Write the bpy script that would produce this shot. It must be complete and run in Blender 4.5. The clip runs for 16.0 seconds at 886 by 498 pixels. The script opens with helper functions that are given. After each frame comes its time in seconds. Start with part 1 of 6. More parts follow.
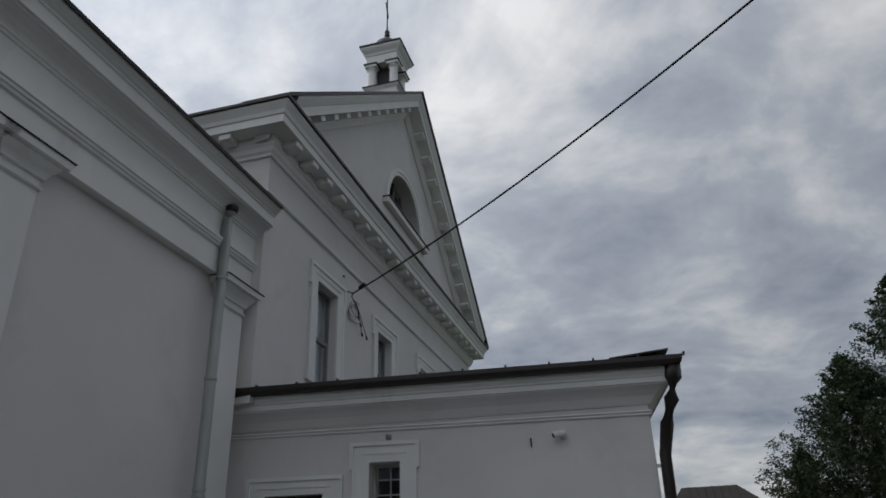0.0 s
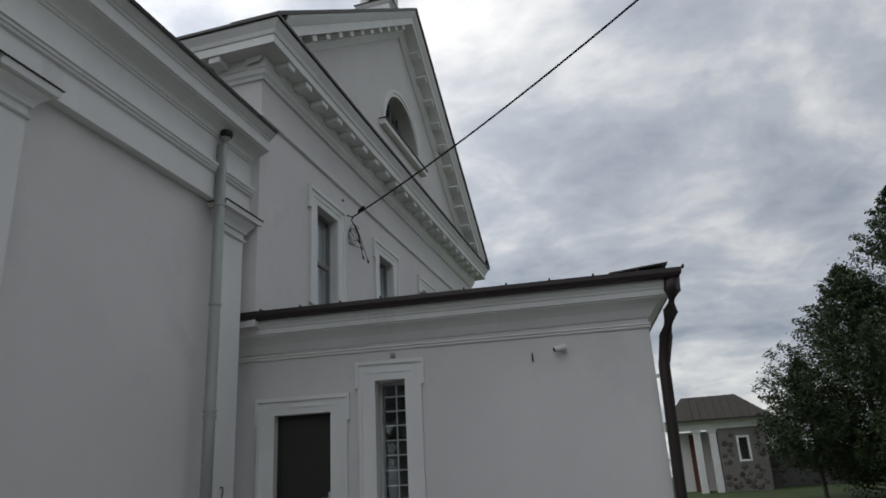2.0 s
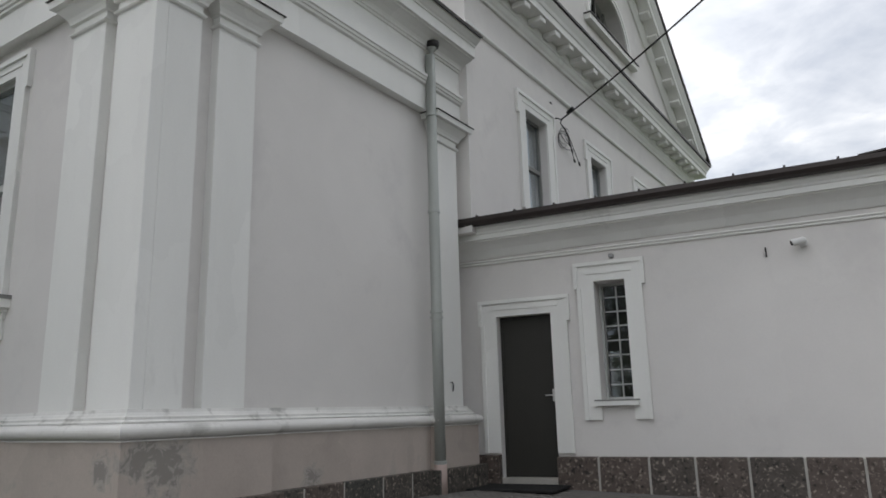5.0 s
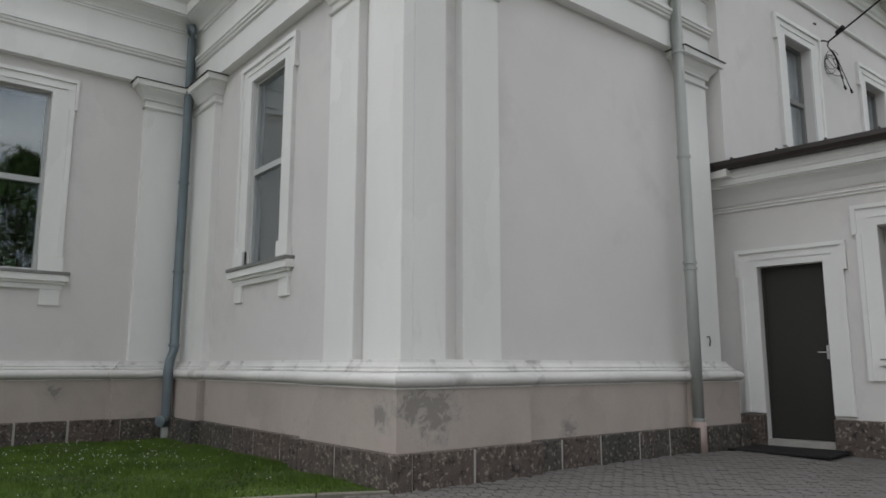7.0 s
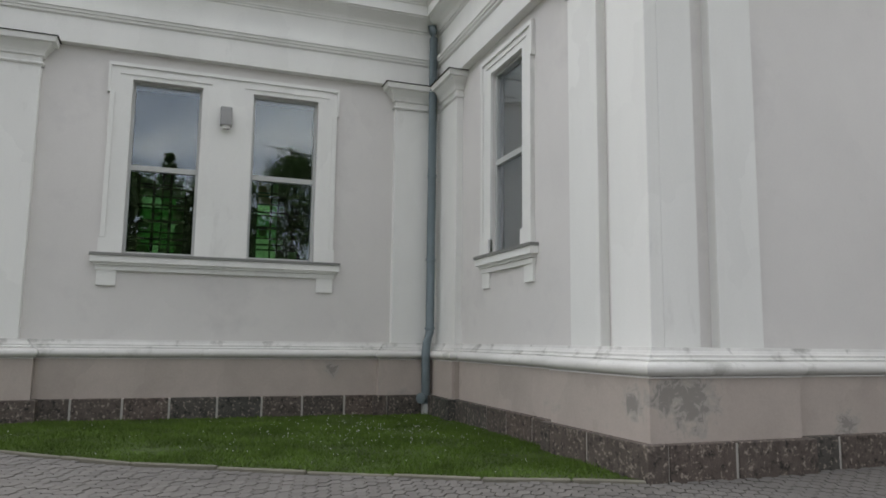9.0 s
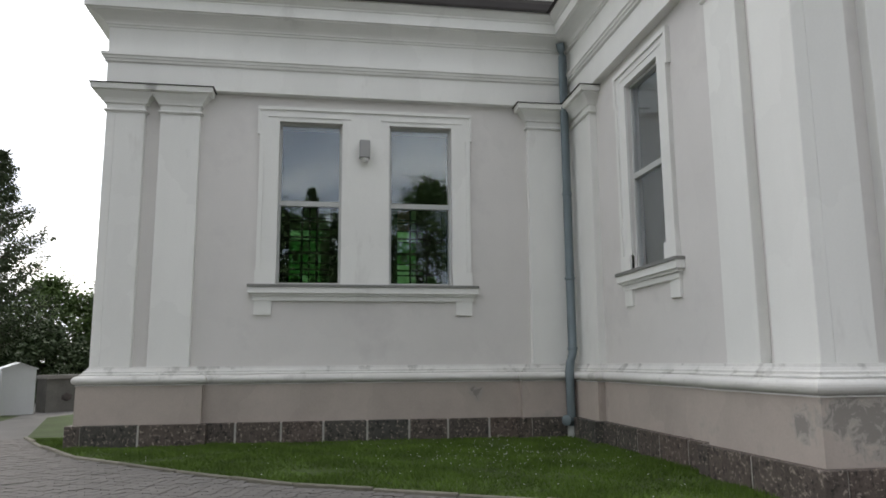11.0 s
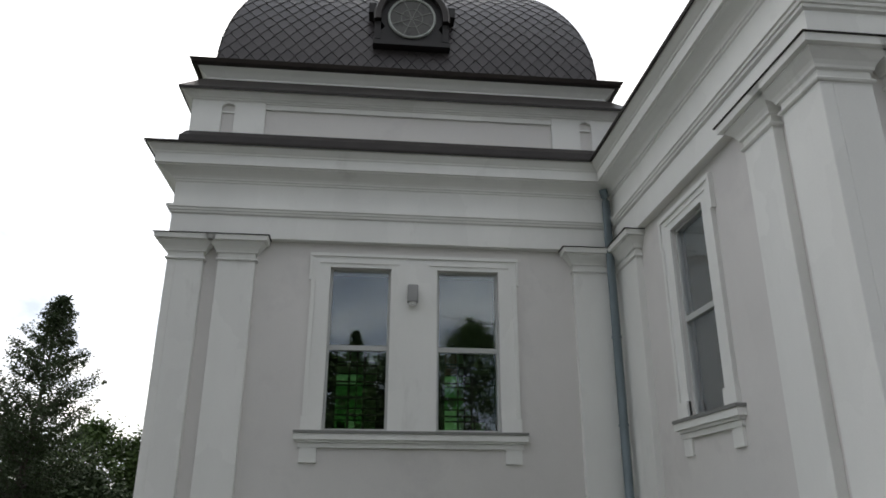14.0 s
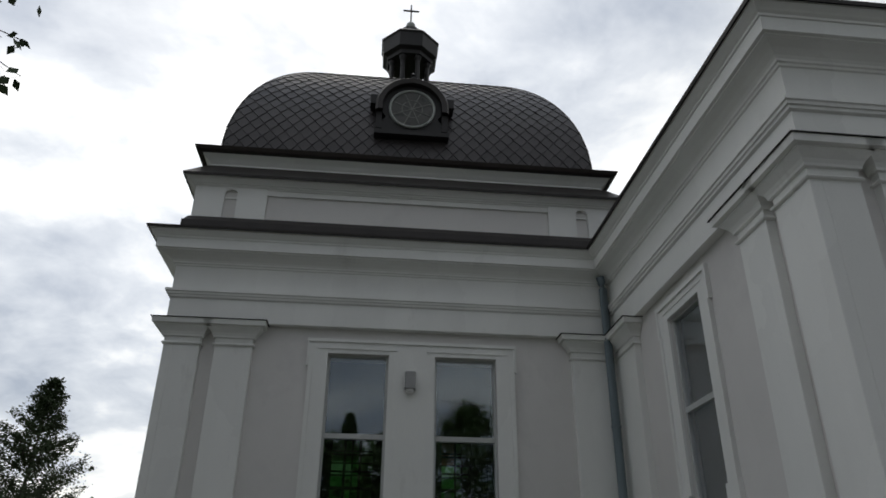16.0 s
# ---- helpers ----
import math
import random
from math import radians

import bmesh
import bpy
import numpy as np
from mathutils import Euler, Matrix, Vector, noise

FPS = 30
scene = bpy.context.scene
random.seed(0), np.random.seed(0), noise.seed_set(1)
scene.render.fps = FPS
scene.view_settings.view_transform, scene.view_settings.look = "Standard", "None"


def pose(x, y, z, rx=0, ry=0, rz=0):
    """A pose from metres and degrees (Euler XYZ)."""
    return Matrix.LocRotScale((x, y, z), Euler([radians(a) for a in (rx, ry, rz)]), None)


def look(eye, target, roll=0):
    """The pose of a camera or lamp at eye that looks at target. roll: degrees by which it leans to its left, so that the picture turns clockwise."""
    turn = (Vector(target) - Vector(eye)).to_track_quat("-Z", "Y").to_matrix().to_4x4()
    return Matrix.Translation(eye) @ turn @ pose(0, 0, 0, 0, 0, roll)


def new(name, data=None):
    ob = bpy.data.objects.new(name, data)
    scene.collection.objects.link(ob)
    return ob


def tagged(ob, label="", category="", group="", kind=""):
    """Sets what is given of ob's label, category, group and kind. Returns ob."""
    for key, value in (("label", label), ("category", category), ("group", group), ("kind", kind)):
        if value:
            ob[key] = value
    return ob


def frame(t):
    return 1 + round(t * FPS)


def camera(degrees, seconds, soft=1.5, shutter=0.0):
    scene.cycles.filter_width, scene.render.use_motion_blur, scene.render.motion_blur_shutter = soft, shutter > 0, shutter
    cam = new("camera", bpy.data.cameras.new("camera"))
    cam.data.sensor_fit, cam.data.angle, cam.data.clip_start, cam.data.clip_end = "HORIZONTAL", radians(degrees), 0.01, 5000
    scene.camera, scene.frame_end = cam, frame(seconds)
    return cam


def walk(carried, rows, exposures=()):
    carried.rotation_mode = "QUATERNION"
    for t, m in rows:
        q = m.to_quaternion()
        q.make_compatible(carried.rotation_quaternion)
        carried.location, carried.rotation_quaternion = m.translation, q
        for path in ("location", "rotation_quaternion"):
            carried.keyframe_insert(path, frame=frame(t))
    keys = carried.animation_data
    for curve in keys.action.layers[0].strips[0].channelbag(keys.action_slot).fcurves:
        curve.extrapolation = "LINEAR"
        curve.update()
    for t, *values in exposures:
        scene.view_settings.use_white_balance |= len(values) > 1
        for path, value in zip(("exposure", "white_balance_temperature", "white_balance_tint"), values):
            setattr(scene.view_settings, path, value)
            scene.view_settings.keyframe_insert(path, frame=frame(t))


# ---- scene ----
# Camera: seconds, place, yaw (left of +y), pitch, roll.
cam = camera(63.1, 16.0, soft=1.7)
PATH = [
(0, 0.192, 0.084, 1.042, 15.23, 25.16, -1.79),
    (0.5, 0.196, 0.102, 1.042, 14.86, 24.30, -2.03),
    (1, 0.200, 0.106, 1.024, 14.95, 23.24, -2.88),
    (1.5, 0.203, 0.122, 1.015, 15.27, 21.32, -3.53),
    (2, 0.196, 0.123, 1.008, 15.55, 19.11, -3.25),
    (2.5, 0.190, 0.124, 0.997, 15.83, 17.89, -2.79),
    (3, 0.169, 0.144, 1.003, 21.08, 16.79, -1.89),
    (3.2, 0.166, 0.142, 0.989, 22.65, 16.38, -2.00),
    (5.3, 0.087, 0.200, 0.896, 35.26, 11.92, -0.91),
    (5.5, 0.064, 0.198, 0.933, 36.85, 11.24, -0.56),
    (6, 0.005, 0.176, 0.930, 40.02, 10.30, -0.78),
    (6.5, -0.063, 0.128, 0.931, 42.97, 9.47, -1.01),
    (7, -0.075, 0.115, 0.939, 51.45, 9.17, 0.07),
    (7.5, -0.066, 0.127, 0.953, 57.39, 8.76, 0.84),
    (8, -0.069, 0.103, 0.979, 61.29, 8.27, 0.86),
    (8.5, -0.051, 0.062, 1.002, 66.23, 8.26, 1.18),
    (9, -0.051, 0.032, 1.014, 70.36, 7.31, 0.68),
    (9.5, -0.060, 0.008, 1.010, 73.38, 7.17, -0.11),
    (10, -0.059, -0.036, 1.044, 76.27, 6.80, -1.00),
    (10.2, -0.065, -0.023, 1.018, 77.43, 7.00, -1.04),
    (12.3, -0.062, -0.091, 1.013, 84.84, 12.22, 0.33),
    (12.5, -0.051, -0.117, 1.060, 84.80, 13.02, 0.23),
    (13, -0.046, -0.106, 1.043, 84.58, 15.54, 0.41),
    (13.5, -0.047, -0.119, 1.018, 84.21, 17.73, 0.06),
    (14, -0.052, -0.106, 1.041, 84.44, 20.17, 0.19),
    (14.5, -0.042, -0.104, 1.065, 84.35, 21.79, 0.46),
    (15, -0.025, -0.117, 1.079, 84.38, 23.43, 0.86),
    (15.5, -0.003, -0.114, 1.075, 84.46, 25.00, 0.82),
    (16, 0.034, -0.149, 1.121, 84.13, 26.43, 0.49),
]


def carried_pose(x, y, z, yaw, pitch, roll):
    a, b = radians(yaw), radians(pitch)
    way = Vector((-math.sin(a) * math.cos(b), math.cos(a) * math.cos(b), math.sin(b)))
    return look((x, y, z), Vector((x, y, z)) + way, roll)


walk(cam, [(t, carried_pose(*row)) for t, *row in PATH],
     exposures=[(0.0, -0.24, 6650, 10), (1.5, 0.04, 6700, 10), (2.5, 0.38, 7000, 10), (3.2, 0.58, 7050, 10), (5.3, 1.1, 7200, 11), (7.0, 1.22, 7250, 11), (10.0, 1.43, 7300, 11), (12.5, 0.98, 7200, 11), (14.5, 0.62, 7150, 10), (16.0, -0.1, 7000, 9)])

# ---- world and sun ----
SUN_EL, SUN_AZ = radians(50), radians(104)   # azimuth: left of +y, so towards -x
SUN_DIR = Vector((-math.sin(SUN_AZ) * math.cos(SUN_EL), math.cos(SUN_AZ) * math.cos(SUN_EL), math.sin(SUN_EL)))
world = bpy.data.worlds.new("overcast_sky")
scene.world = world
world.use_nodes = True


def link(nt, a, b):
    nt.links.new(a, b)


def node(nt, kind, **values):
    n = nt.nodes.new(kind)
    for key, value in values.items():
        if key in n.inputs:
            n.inputs[key].default_value = value
    return n


def build_sky():
    nt = world.node_tree
    nt.nodes.clear()
    out = node(nt, "ShaderNodeOutputWorld")
    bg = node(nt, "ShaderNodeBackground")
    bg.inputs["Strength"].default_value = 1.0
    sky = node(nt, "ShaderNodeTexSky")
    sky.sky_type, sky.sun_disc, sky.sun_elevation, sky.sun_rotation = "NISHITA", False, SUN_EL, -SUN_AZ
    dim = node(nt, "ShaderNodeVectorMath")
    dim.operation = "SCALE"
    dim.inputs["Scale"].default_value = 0.1
    link(nt, sky.outputs[0], dim.inputs[0])
    co = node(nt, "ShaderNodeTexCoord")
    # cloud sheet: the direction is thrown onto a flat layer so that clouds flatten towards the horizon
    sep = node(nt, "ShaderNodeSeparateXYZ")
    link(nt, co.outputs["Generated"], sep.inputs[0])
    up = node(nt, "ShaderNodeMath")
    up.operation = "MAXIMUM"
    up.inputs[1].default_value = 0.0
    link(nt, sep.outputs["Z"], up.inputs[0])
    lift = node(nt, "ShaderNodeMath")
    lift.operation = "ADD"
    lift.inputs[1].default_value = 0.22
    link(nt, up.outputs[0], lift.inputs[0])
    div = node(nt, "ShaderNodeVectorMath")
    div.operation = "DIVIDE"
    comb = node(nt, "ShaderNodeCombineXYZ")
    for k in "XYZ":
        link(nt, lift.outputs[0], comb.inputs[k])
    link(nt, co.outputs["Generated"], div.inputs[0])
    link(nt, comb.outputs[0], div.inputs[1])
    big = node(nt, "ShaderNodeTexNoise", Scale=1.7, Detail=7.0, Roughness=0.55, Distortion=0.3)
    fine = node(nt, "ShaderNodeTexNoise", Scale=5.5, Detail=6.0, Roughness=0.55, Distortion=0.4)
    link(nt, div.outputs[0], big.inputs["Vector"])
    link(nt, div.outputs[0], fine.inputs["Vector"])
    mixn = node(nt, "ShaderNodeMath")
    mixn.operation = "MULTIPLY_ADD"
    mixn.inputs[1].default_value = 0.35
    link(nt, fine.outputs["Fac"], mixn.inputs[0])
    link(nt, big.outputs["Fac"], mixn.inputs[2])
    # glow of the hidden sun through the cloud
    dot = node(nt, "ShaderNodeVectorMath")
    dot.operation = "DOT_PRODUCT"
    dot.inputs[1].default_value = SUN_DIR
    link(nt, co.outputs["Generated"], dot.inputs[0])
    glow = node(nt, "ShaderNodeMapRange")
    glow.inputs["From Min"].default_value, glow.inputs["From Max"].default_value = -0.5, 0.95
    glow.inputs["To Min"].default_value, glow.inputs["To Max"].default_value = 0.0, 1.0
    link(nt, dot.outputs["Value"], glow.inputs["Value"])
    bend = node(nt, "ShaderNodeMath")
    bend.operation = "POWER"
    bend.inputs[1].default_value = 2.5
    link(nt, glow.outputs[0], bend.inputs[0])
    level = node(nt, "ShaderNodeMapRange")
    level.inputs["To Min"].default_value, level.inputs["To Max"].default_value = 0.70, 1.9
    link(nt, bend.outputs[0], level.inputs["Value"])
    ramp = node(nt, "ShaderNodeValToRGB")
    ramp.color_ramp.elements[0].position, ramp.color_ramp.elements[0].color = 0.5, (0.28, 0.325, 0.41, 1)
    ramp.color_ramp.elements[1].position, ramp.color_ramp.elements[1].color = 0.86, (0.91, 0.93, 0.95, 1)
    mid = ramp.color_ramp.elements.new(0.68)
    mid.color = (0.50, 0.545, 0.62, 1)
    link(nt, mixn.outputs[0], ramp.inputs[0])
    lit = node(nt, "ShaderNodeVectorMath")
    lit.operation = "SCALE"
    link(nt, ramp.outputs[0], lit.inputs[0])
    link(nt, level.outputs[0], lit.inputs["Scale"])
    mix = node(nt, "ShaderNodeMix")
    mix.data_type = "RGBA"
    mix.inputs[0].default_value = 0.88
    link(nt, dim.outputs[0], mix.inputs[6])
    link(nt, lit.outputs[0], mix.inputs[7])
    link(nt, mix.outputs[2], bg.inputs["Color"])
    link(nt, bg.outputs[0], out.inputs[0])


build_sky()
sun = new("sun", bpy.data.lights.new("sun", "SUN"))
sun.data.energy, sun.data.angle, sun.data.color = 0.25, radians(40), (1.0, 0.95, 0.88)
sun.matrix_world = look(SUN_DIR * 50, (0, 0, 0))


# ---- materials ----
def paint(name, color, rough=0.8, vary=0.12, scale=3.0, fine=60.0, bump=0.15, metal=0.0, stain=None, stain_at=0.6, stain_scale=1.2, spec=0.3, stretch=None, random=0.0, bump_scale=None):
    """Two scales of colour change, a stain with a shape of its own, and fine relief."""
    m = bpy.data.materials.new(name)
    m.use_nodes = True
    nt = m.node_tree
    b = nt.nodes["Principled BSDF"]
    b.inputs["Roughness"].default_value, b.inputs["Metallic"].default_value = rough, metal
    b.inputs["Specular IOR Level"].default_value = spec
    co = node(nt, "ShaderNodeTexCoord")
    src = co.outputs["Object"]
    if stretch:
        mp = node(nt, "ShaderNodeMapping")
        mp.inputs["Scale"].default_value = stretch
        link(nt, src, mp.inputs[0])
        src = mp.outputs[0]
    n1 = node(nt, "ShaderNodeTexNoise", Scale=scale, Detail=5.0, Roughness=0.6)
    n2 = node(nt, "ShaderNodeTexNoise", Scale=fine, Detail=3.0, Roughness=0.6)
    link(nt, src, n1.inputs["Vector"])
    link(nt, co.outputs["Object"], n2.inputs["Vector"])
    add = node(nt, "ShaderNodeMath")
    add.operation = "MULTIPLY_ADD"
    add.inputs[1].default_value = 0.4
    link(nt, n2.outputs["Fac"], add.inputs[0])
    link(nt, n1.outputs["Fac"], add.inputs[2])
    rng = node(nt, "ShaderNodeMapRange")
    rng.inputs["From Min"].default_value, rng.inputs["From Max"].default_value = 0.4, 1.0
    rng.inputs["To Min"].default_value, rng.inputs["To Max"].default_value = 1 - vary, 1 + vary
    link(nt, add.outputs[0], rng.inputs["Value"])
    base = node(nt, "ShaderNodeVectorMath")
    base.operation = "SCALE"
    base.inputs[0].default_value = color
    link(nt, rng.outputs[0], base.inputs["Scale"])
    got = base.outputs[0]
    if random:
        info = node(nt, "ShaderNodeObjectInfo")
        r2 = node(nt, "ShaderNodeMapRange")
        r2.inputs["To Min"].default_value, r2.inputs["To Max"].default_value = 1 - random, 1 + random
        link(nt, info.outputs["Random"], r2.inputs["Value"])
        sc = node(nt, "ShaderNodeVectorMath")
        sc.operation = "SCALE"
        link(nt, got, sc.inputs[0])
        link(nt, r2.outputs[0], sc.inputs["Scale"])
        got = sc.outputs[0]
    if stain:
        n3 = node(nt, "ShaderNodeTexNoise", Scale=stain_scale, Detail=6.0, Roughness=0.65)
        link(nt, src, n3.inputs["Vector"])
        r3 = node(nt, "ShaderNodeMapRange")
        r3.inputs["From Min"].default_value, r3.inputs["From Max"].default_value = stain_at, stain_at + 0.12
        link(nt, n3.outputs["Fac"], r3.inputs["Value"])
        mix = node(nt, "ShaderNodeMix")
        mix.data_type = "RGBA"
        link(nt, r3.outputs[0], mix.inputs[0])
        link(nt, got, mix.inputs[6])
        mix.inputs[7].default_value = (*stain, 1)
        got = mix.outputs[2]
    link(nt, got, b.inputs["Base Color"])
    if bump:
        bp = node(nt, "ShaderNodeBump", Strength=bump, Distance=0.01)
        link(nt, add.outputs[0], bp.inputs["Height"])
        link(nt, bp.outputs[0], b.inputs["Normal"])
    return m


def granite_material():
    """Rough red to grey granite: each block its own tone, pale flecks and dark grains."""
    m = paint("granite", (0.098, 0.087, 0.079), rough=0.6, vary=0.35, scale=7, fine=70, bump=0.9, stain=(0.028, 0.026, 0.026), stain_at=0.53, stain_scale=16)
    nt = m.node_tree
    b = nt.nodes["Principled BSDF"]
    old = b.inputs["Base Color"].links[0].from_socket
    info = node(nt, "ShaderNodeObjectInfo")
    tone = node(nt, "ShaderNodeMix")
    tone.data_type, tone.blend_type = "RGBA", "MULTIPLY"
    tone.inputs[0].default_value = 1.0
    ramp = node(nt, "ShaderNodeValToRGB")
    ramp.color_ramp.elements[0].color, ramp.color_ramp.elements[1].color = (0.66, 0.74, 0.73, 1), (1.18, 1.03, 0.98, 1)
    link(nt, info.outputs["Random"], ramp.inputs[0])
    link(nt, old, tone.inputs[6])
    link(nt, ramp.outputs[0], tone.inputs[7])
    co = node(nt, "ShaderNodeTexCoord")
    fleck = node(nt, "ShaderNodeTexNoise", Scale=26.0, Detail=4.0, Roughness=0.65)
    link(nt, co.outputs["Object"], fleck.inputs["Vector"])
    cut = node(nt, "ShaderNodeMapRange")
    cut.inputs["From Min"].default_value, cut.inputs["From Max"].default_value = 0.56, 0.66
    link(nt, fleck.outputs["Fac"], cut.inputs["Value"])
    mix = node(nt, "ShaderNodeMix")
    mix.data_type = "RGBA"
    link(nt, cut.outputs[0], mix.inputs[0])
    link(nt, tone.outputs[2], mix.inputs[6])
    mix.inputs[7].default_value = (0.32, 0.27, 0.235, 1)
    link(nt, mix.outputs[2], b.inputs["Base Color"])
    return m


def glass_material(name, head_on, tint=(1, 1, 1)):
    """Clear pane: mirrors the given share head-on and more at a slant."""
    m = bpy.data.materials.new(name)
    m.use_nodes = True
    nt = m.node_tree
    nt.nodes.clear()
    out = node(nt, "ShaderNodeOutputMaterial")
    mix = node(nt, "ShaderNodeMixShader")
    lw = node(nt, "ShaderNodeLayerWeight", Blend=0.5)
    pw = node(nt, "ShaderNodeMath")
    pw.operation = "POWER"
    pw.inputs[1].default_value = 4.0
    link(nt, lw.outputs["Facing"], pw.inputs[0])
    fr = node(nt, "ShaderNodeMapRange")
    fr.inputs["To Min"].default_value, fr.inputs["To Max"].default_value = head_on, 0.6
    link(nt, pw.outputs[0], fr.inputs["Value"])
    tr = node(nt, "ShaderNodeBsdfTransparent")
    tr.inputs[0].default_value = (*tint, 1)
    gl = node(nt, "ShaderNodeBsdfGlossy", Roughness=0.015)
    gl.inputs[0].default_value = (0.80, 0.91, 1, 1)
    wob = node(nt, "ShaderNodeTexNoise", Scale=1.4, Detail=1.0)
    co = node(nt, "ShaderNodeTexCoord")
    bp = node(nt, "ShaderNodeBump", Strength=0.03, Distance=0.02)
    link(nt, co.outputs["Object"], wob.inputs["Vector"])
    link(nt, wob.outputs["Fac"], bp.inputs["Height"])
    link(nt, bp.outputs[0], gl.inputs["Normal"])
    link(nt, fr.outputs[0], mix.inputs[0])
    link(nt, tr.outputs[0], mix.inputs[1])
    link(nt, gl.outputs[0], mix.inputs[2])
    link(nt, mix.outputs[0], out.inputs[0])
    return m


WALL = paint("grey_plaster", (0.70, 0.68, 0.66), 0.9, 0.05, 0.9, 45, 0.10, stain=(0.645, 0.625, 0.61), stain_at=0.55, stain_scale=0.8)
TRIM = paint("white_plaster", (0.80, 0.80, 0.775), 0.85, 0.05, 1.3, 50, 0.10, stain=(0.655, 0.65, 0.625), stain_at=0.62, stain_scale=1.1, stretch=(1, 1, 0.35))
WEATHERED = paint("weathered_white_plaster", (0.66, 0.655, 0.63), 0.9, 0.14, 2.5, 60, 0.35, stain=(0.40, 0.395, 0.375), stain_at=0.55, stain_scale=3.5)
TORUS = paint("dirty_white_moulding", (0.69, 0.68, 0.655), 0.9, 0.10, 2.0, 60, 0.25, stain=(0.50, 0.495, 0.47), stain_at=0.56, stain_scale=2.6)
PLINTH = paint("pink_plaster", (0.445, 0.388, 0.348), 0.9, 0.12, 1.6, 50, 0.2, stain=(0.36, 0.335, 0.30), stain_at=0.60, stain_scale=1.6)


def touched_up(m, size, amount):
    """Square-edged patches of newer and older coats of paint."""
    nt = m.node_tree
    b = nt.nodes["Principled BSDF"]
    old = b.inputs["Base Color"].links[0].from_socket
    co = node(nt, "ShaderNodeTexCoord")
    mp = node(nt, "ShaderNodeMapping")
    mp.inputs["Scale"].default_value = (1.0, 1.0, 0.55)
    warp = node(nt, "ShaderNodeTexNoise", Scale=2.5, Detail=4.0)
    shift = node(nt, "ShaderNodeVectorMath")
    shift.operation = "MULTIPLY_ADD"
    shift.inputs[1].default_value = (0.35, 0.35, 0.35)
    cell = node(nt, "ShaderNodeTexVoronoi", Scale=size)
    cell.distance = "CHEBYCHEV"
    link(nt, co.outputs["Object"], mp.inputs[0])
    link(nt, co.outputs["Object"], warp.inputs["Vector"])
    link(nt, warp.outputs["Color"], shift.inputs[0])
    link(nt, mp.outputs[0], shift.inputs[2])
    link(nt, shift.outputs[0], cell.inputs["Vector"])
    sep = node(nt, "ShaderNodeSeparateXYZ")
    link(nt, cell.outputs["Color"], sep.inputs[0])
    rng = node(nt, "ShaderNodeMapRange")
    rng.inputs["To Min"].default_value, rng.inputs["To Max"].default_value = 1 - amount, 1 + amount
    link(nt, sep.outputs["X"], rng.inputs["Value"])
    sc = node(nt, "ShaderNodeVectorMath")
    sc.operation = "SCALE"
    link(nt, old, sc.inputs[0])
    link(nt, rng.outputs[0], sc.inputs["Scale"])
    link(nt, sc.outputs[0], b.inputs["Base Color"])


touched_up(TRIM, 1.1, 0.03)
touched_up(WALL, 0.7, 0.018)
touched_up(PLINTH, 1.3, 0.05)
GRANITE = granite_material()
MORTAR = paint("mortar", (0.42, 0.40, 0.37), 0.95, 0.15, 4, 80, 0.4)
METAL = paint("dark_sheet_metal", (0.035, 0.03, 0.028), 0.45, 0.25, 3, 40, 0.1, metal=0.3, spec=0.5)
GUTTER = paint("brown_gutter_metal", (0.03, 0.022, 0.02), 0.4, 0.2, 3, 40, 0.05, metal=0.2, spec=0.5)
PIPE_GREY = paint("aged_zinc", (0.42, 0.44, 0.42), 0.55, 0.15, 4, 60, 0.1, metal=0.35, stain=(0.25, 0.29, 0.25), stain_at=0.57, stain_scale=3, stretch=(1, 1, 0.3))
PIPE_BLUE = paint("blue_grey_paint", (0.16, 0.20, 0.22), 0.4, 0.12, 4, 60, 0.05, metal=0.2)
FRAME = paint("pale_window_frame", (0.50, 0.51, 0.50), 0.5, 0.06, 4, 60, 0.03)
FRAME_DARK = paint("grey_window_frame", (0.22, 0.22, 0.21), 0.5, 0.06, 4, 60, 0.03)
DOOR = paint("dark_brown_door_paint", (0.031, 0.030, 0.026), 0.45, 0.1, 2, 70, 0.05, spec=0.4)
STEEL = paint("steel", (0.55, 0.55, 0.54), 0.3, 0.05, 4, 60, 0.02, metal=0.9)
SLATE = paint("dome_slate", (0.046, 0.040, 0.041), 0.42, 0.2, 2, 40, 0.15, spec=0.5, random=0.14)
LEAD = paint("dull_lead", (0.006, 0.006, 0.006), 0.9, 0.2, 3, 50, 0.1, spec=0.05)
DARKWOOD = paint("black_metal", (0.018, 0.016, 0.016), 0.5, 0.2, 3, 50, 0.1, spec=0.4)
INNER = paint("interior_plaster", (0.35, 0.31, 0.27), 0.9, 0.1, 1, 30, 0.05)
GLASS = glass_material("window_glass", 0.105)
GLASS_CLEAR = glass_material("thin_glass", 0.055)
GLASS_DULL = glass_material("dull_glass", 0.04, (0.8, 0.8, 0.78))
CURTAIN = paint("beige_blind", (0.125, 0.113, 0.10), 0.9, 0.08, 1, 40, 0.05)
WHITE = paint("white_plastic", (0.75, 0.75, 0.74), 0.4, 0.03, 4, 60, 0.0)
BLACK = paint("black_rubber", (0.015, 0.015, 0.015), 0.8, 0.2, 6, 80, 0.3)


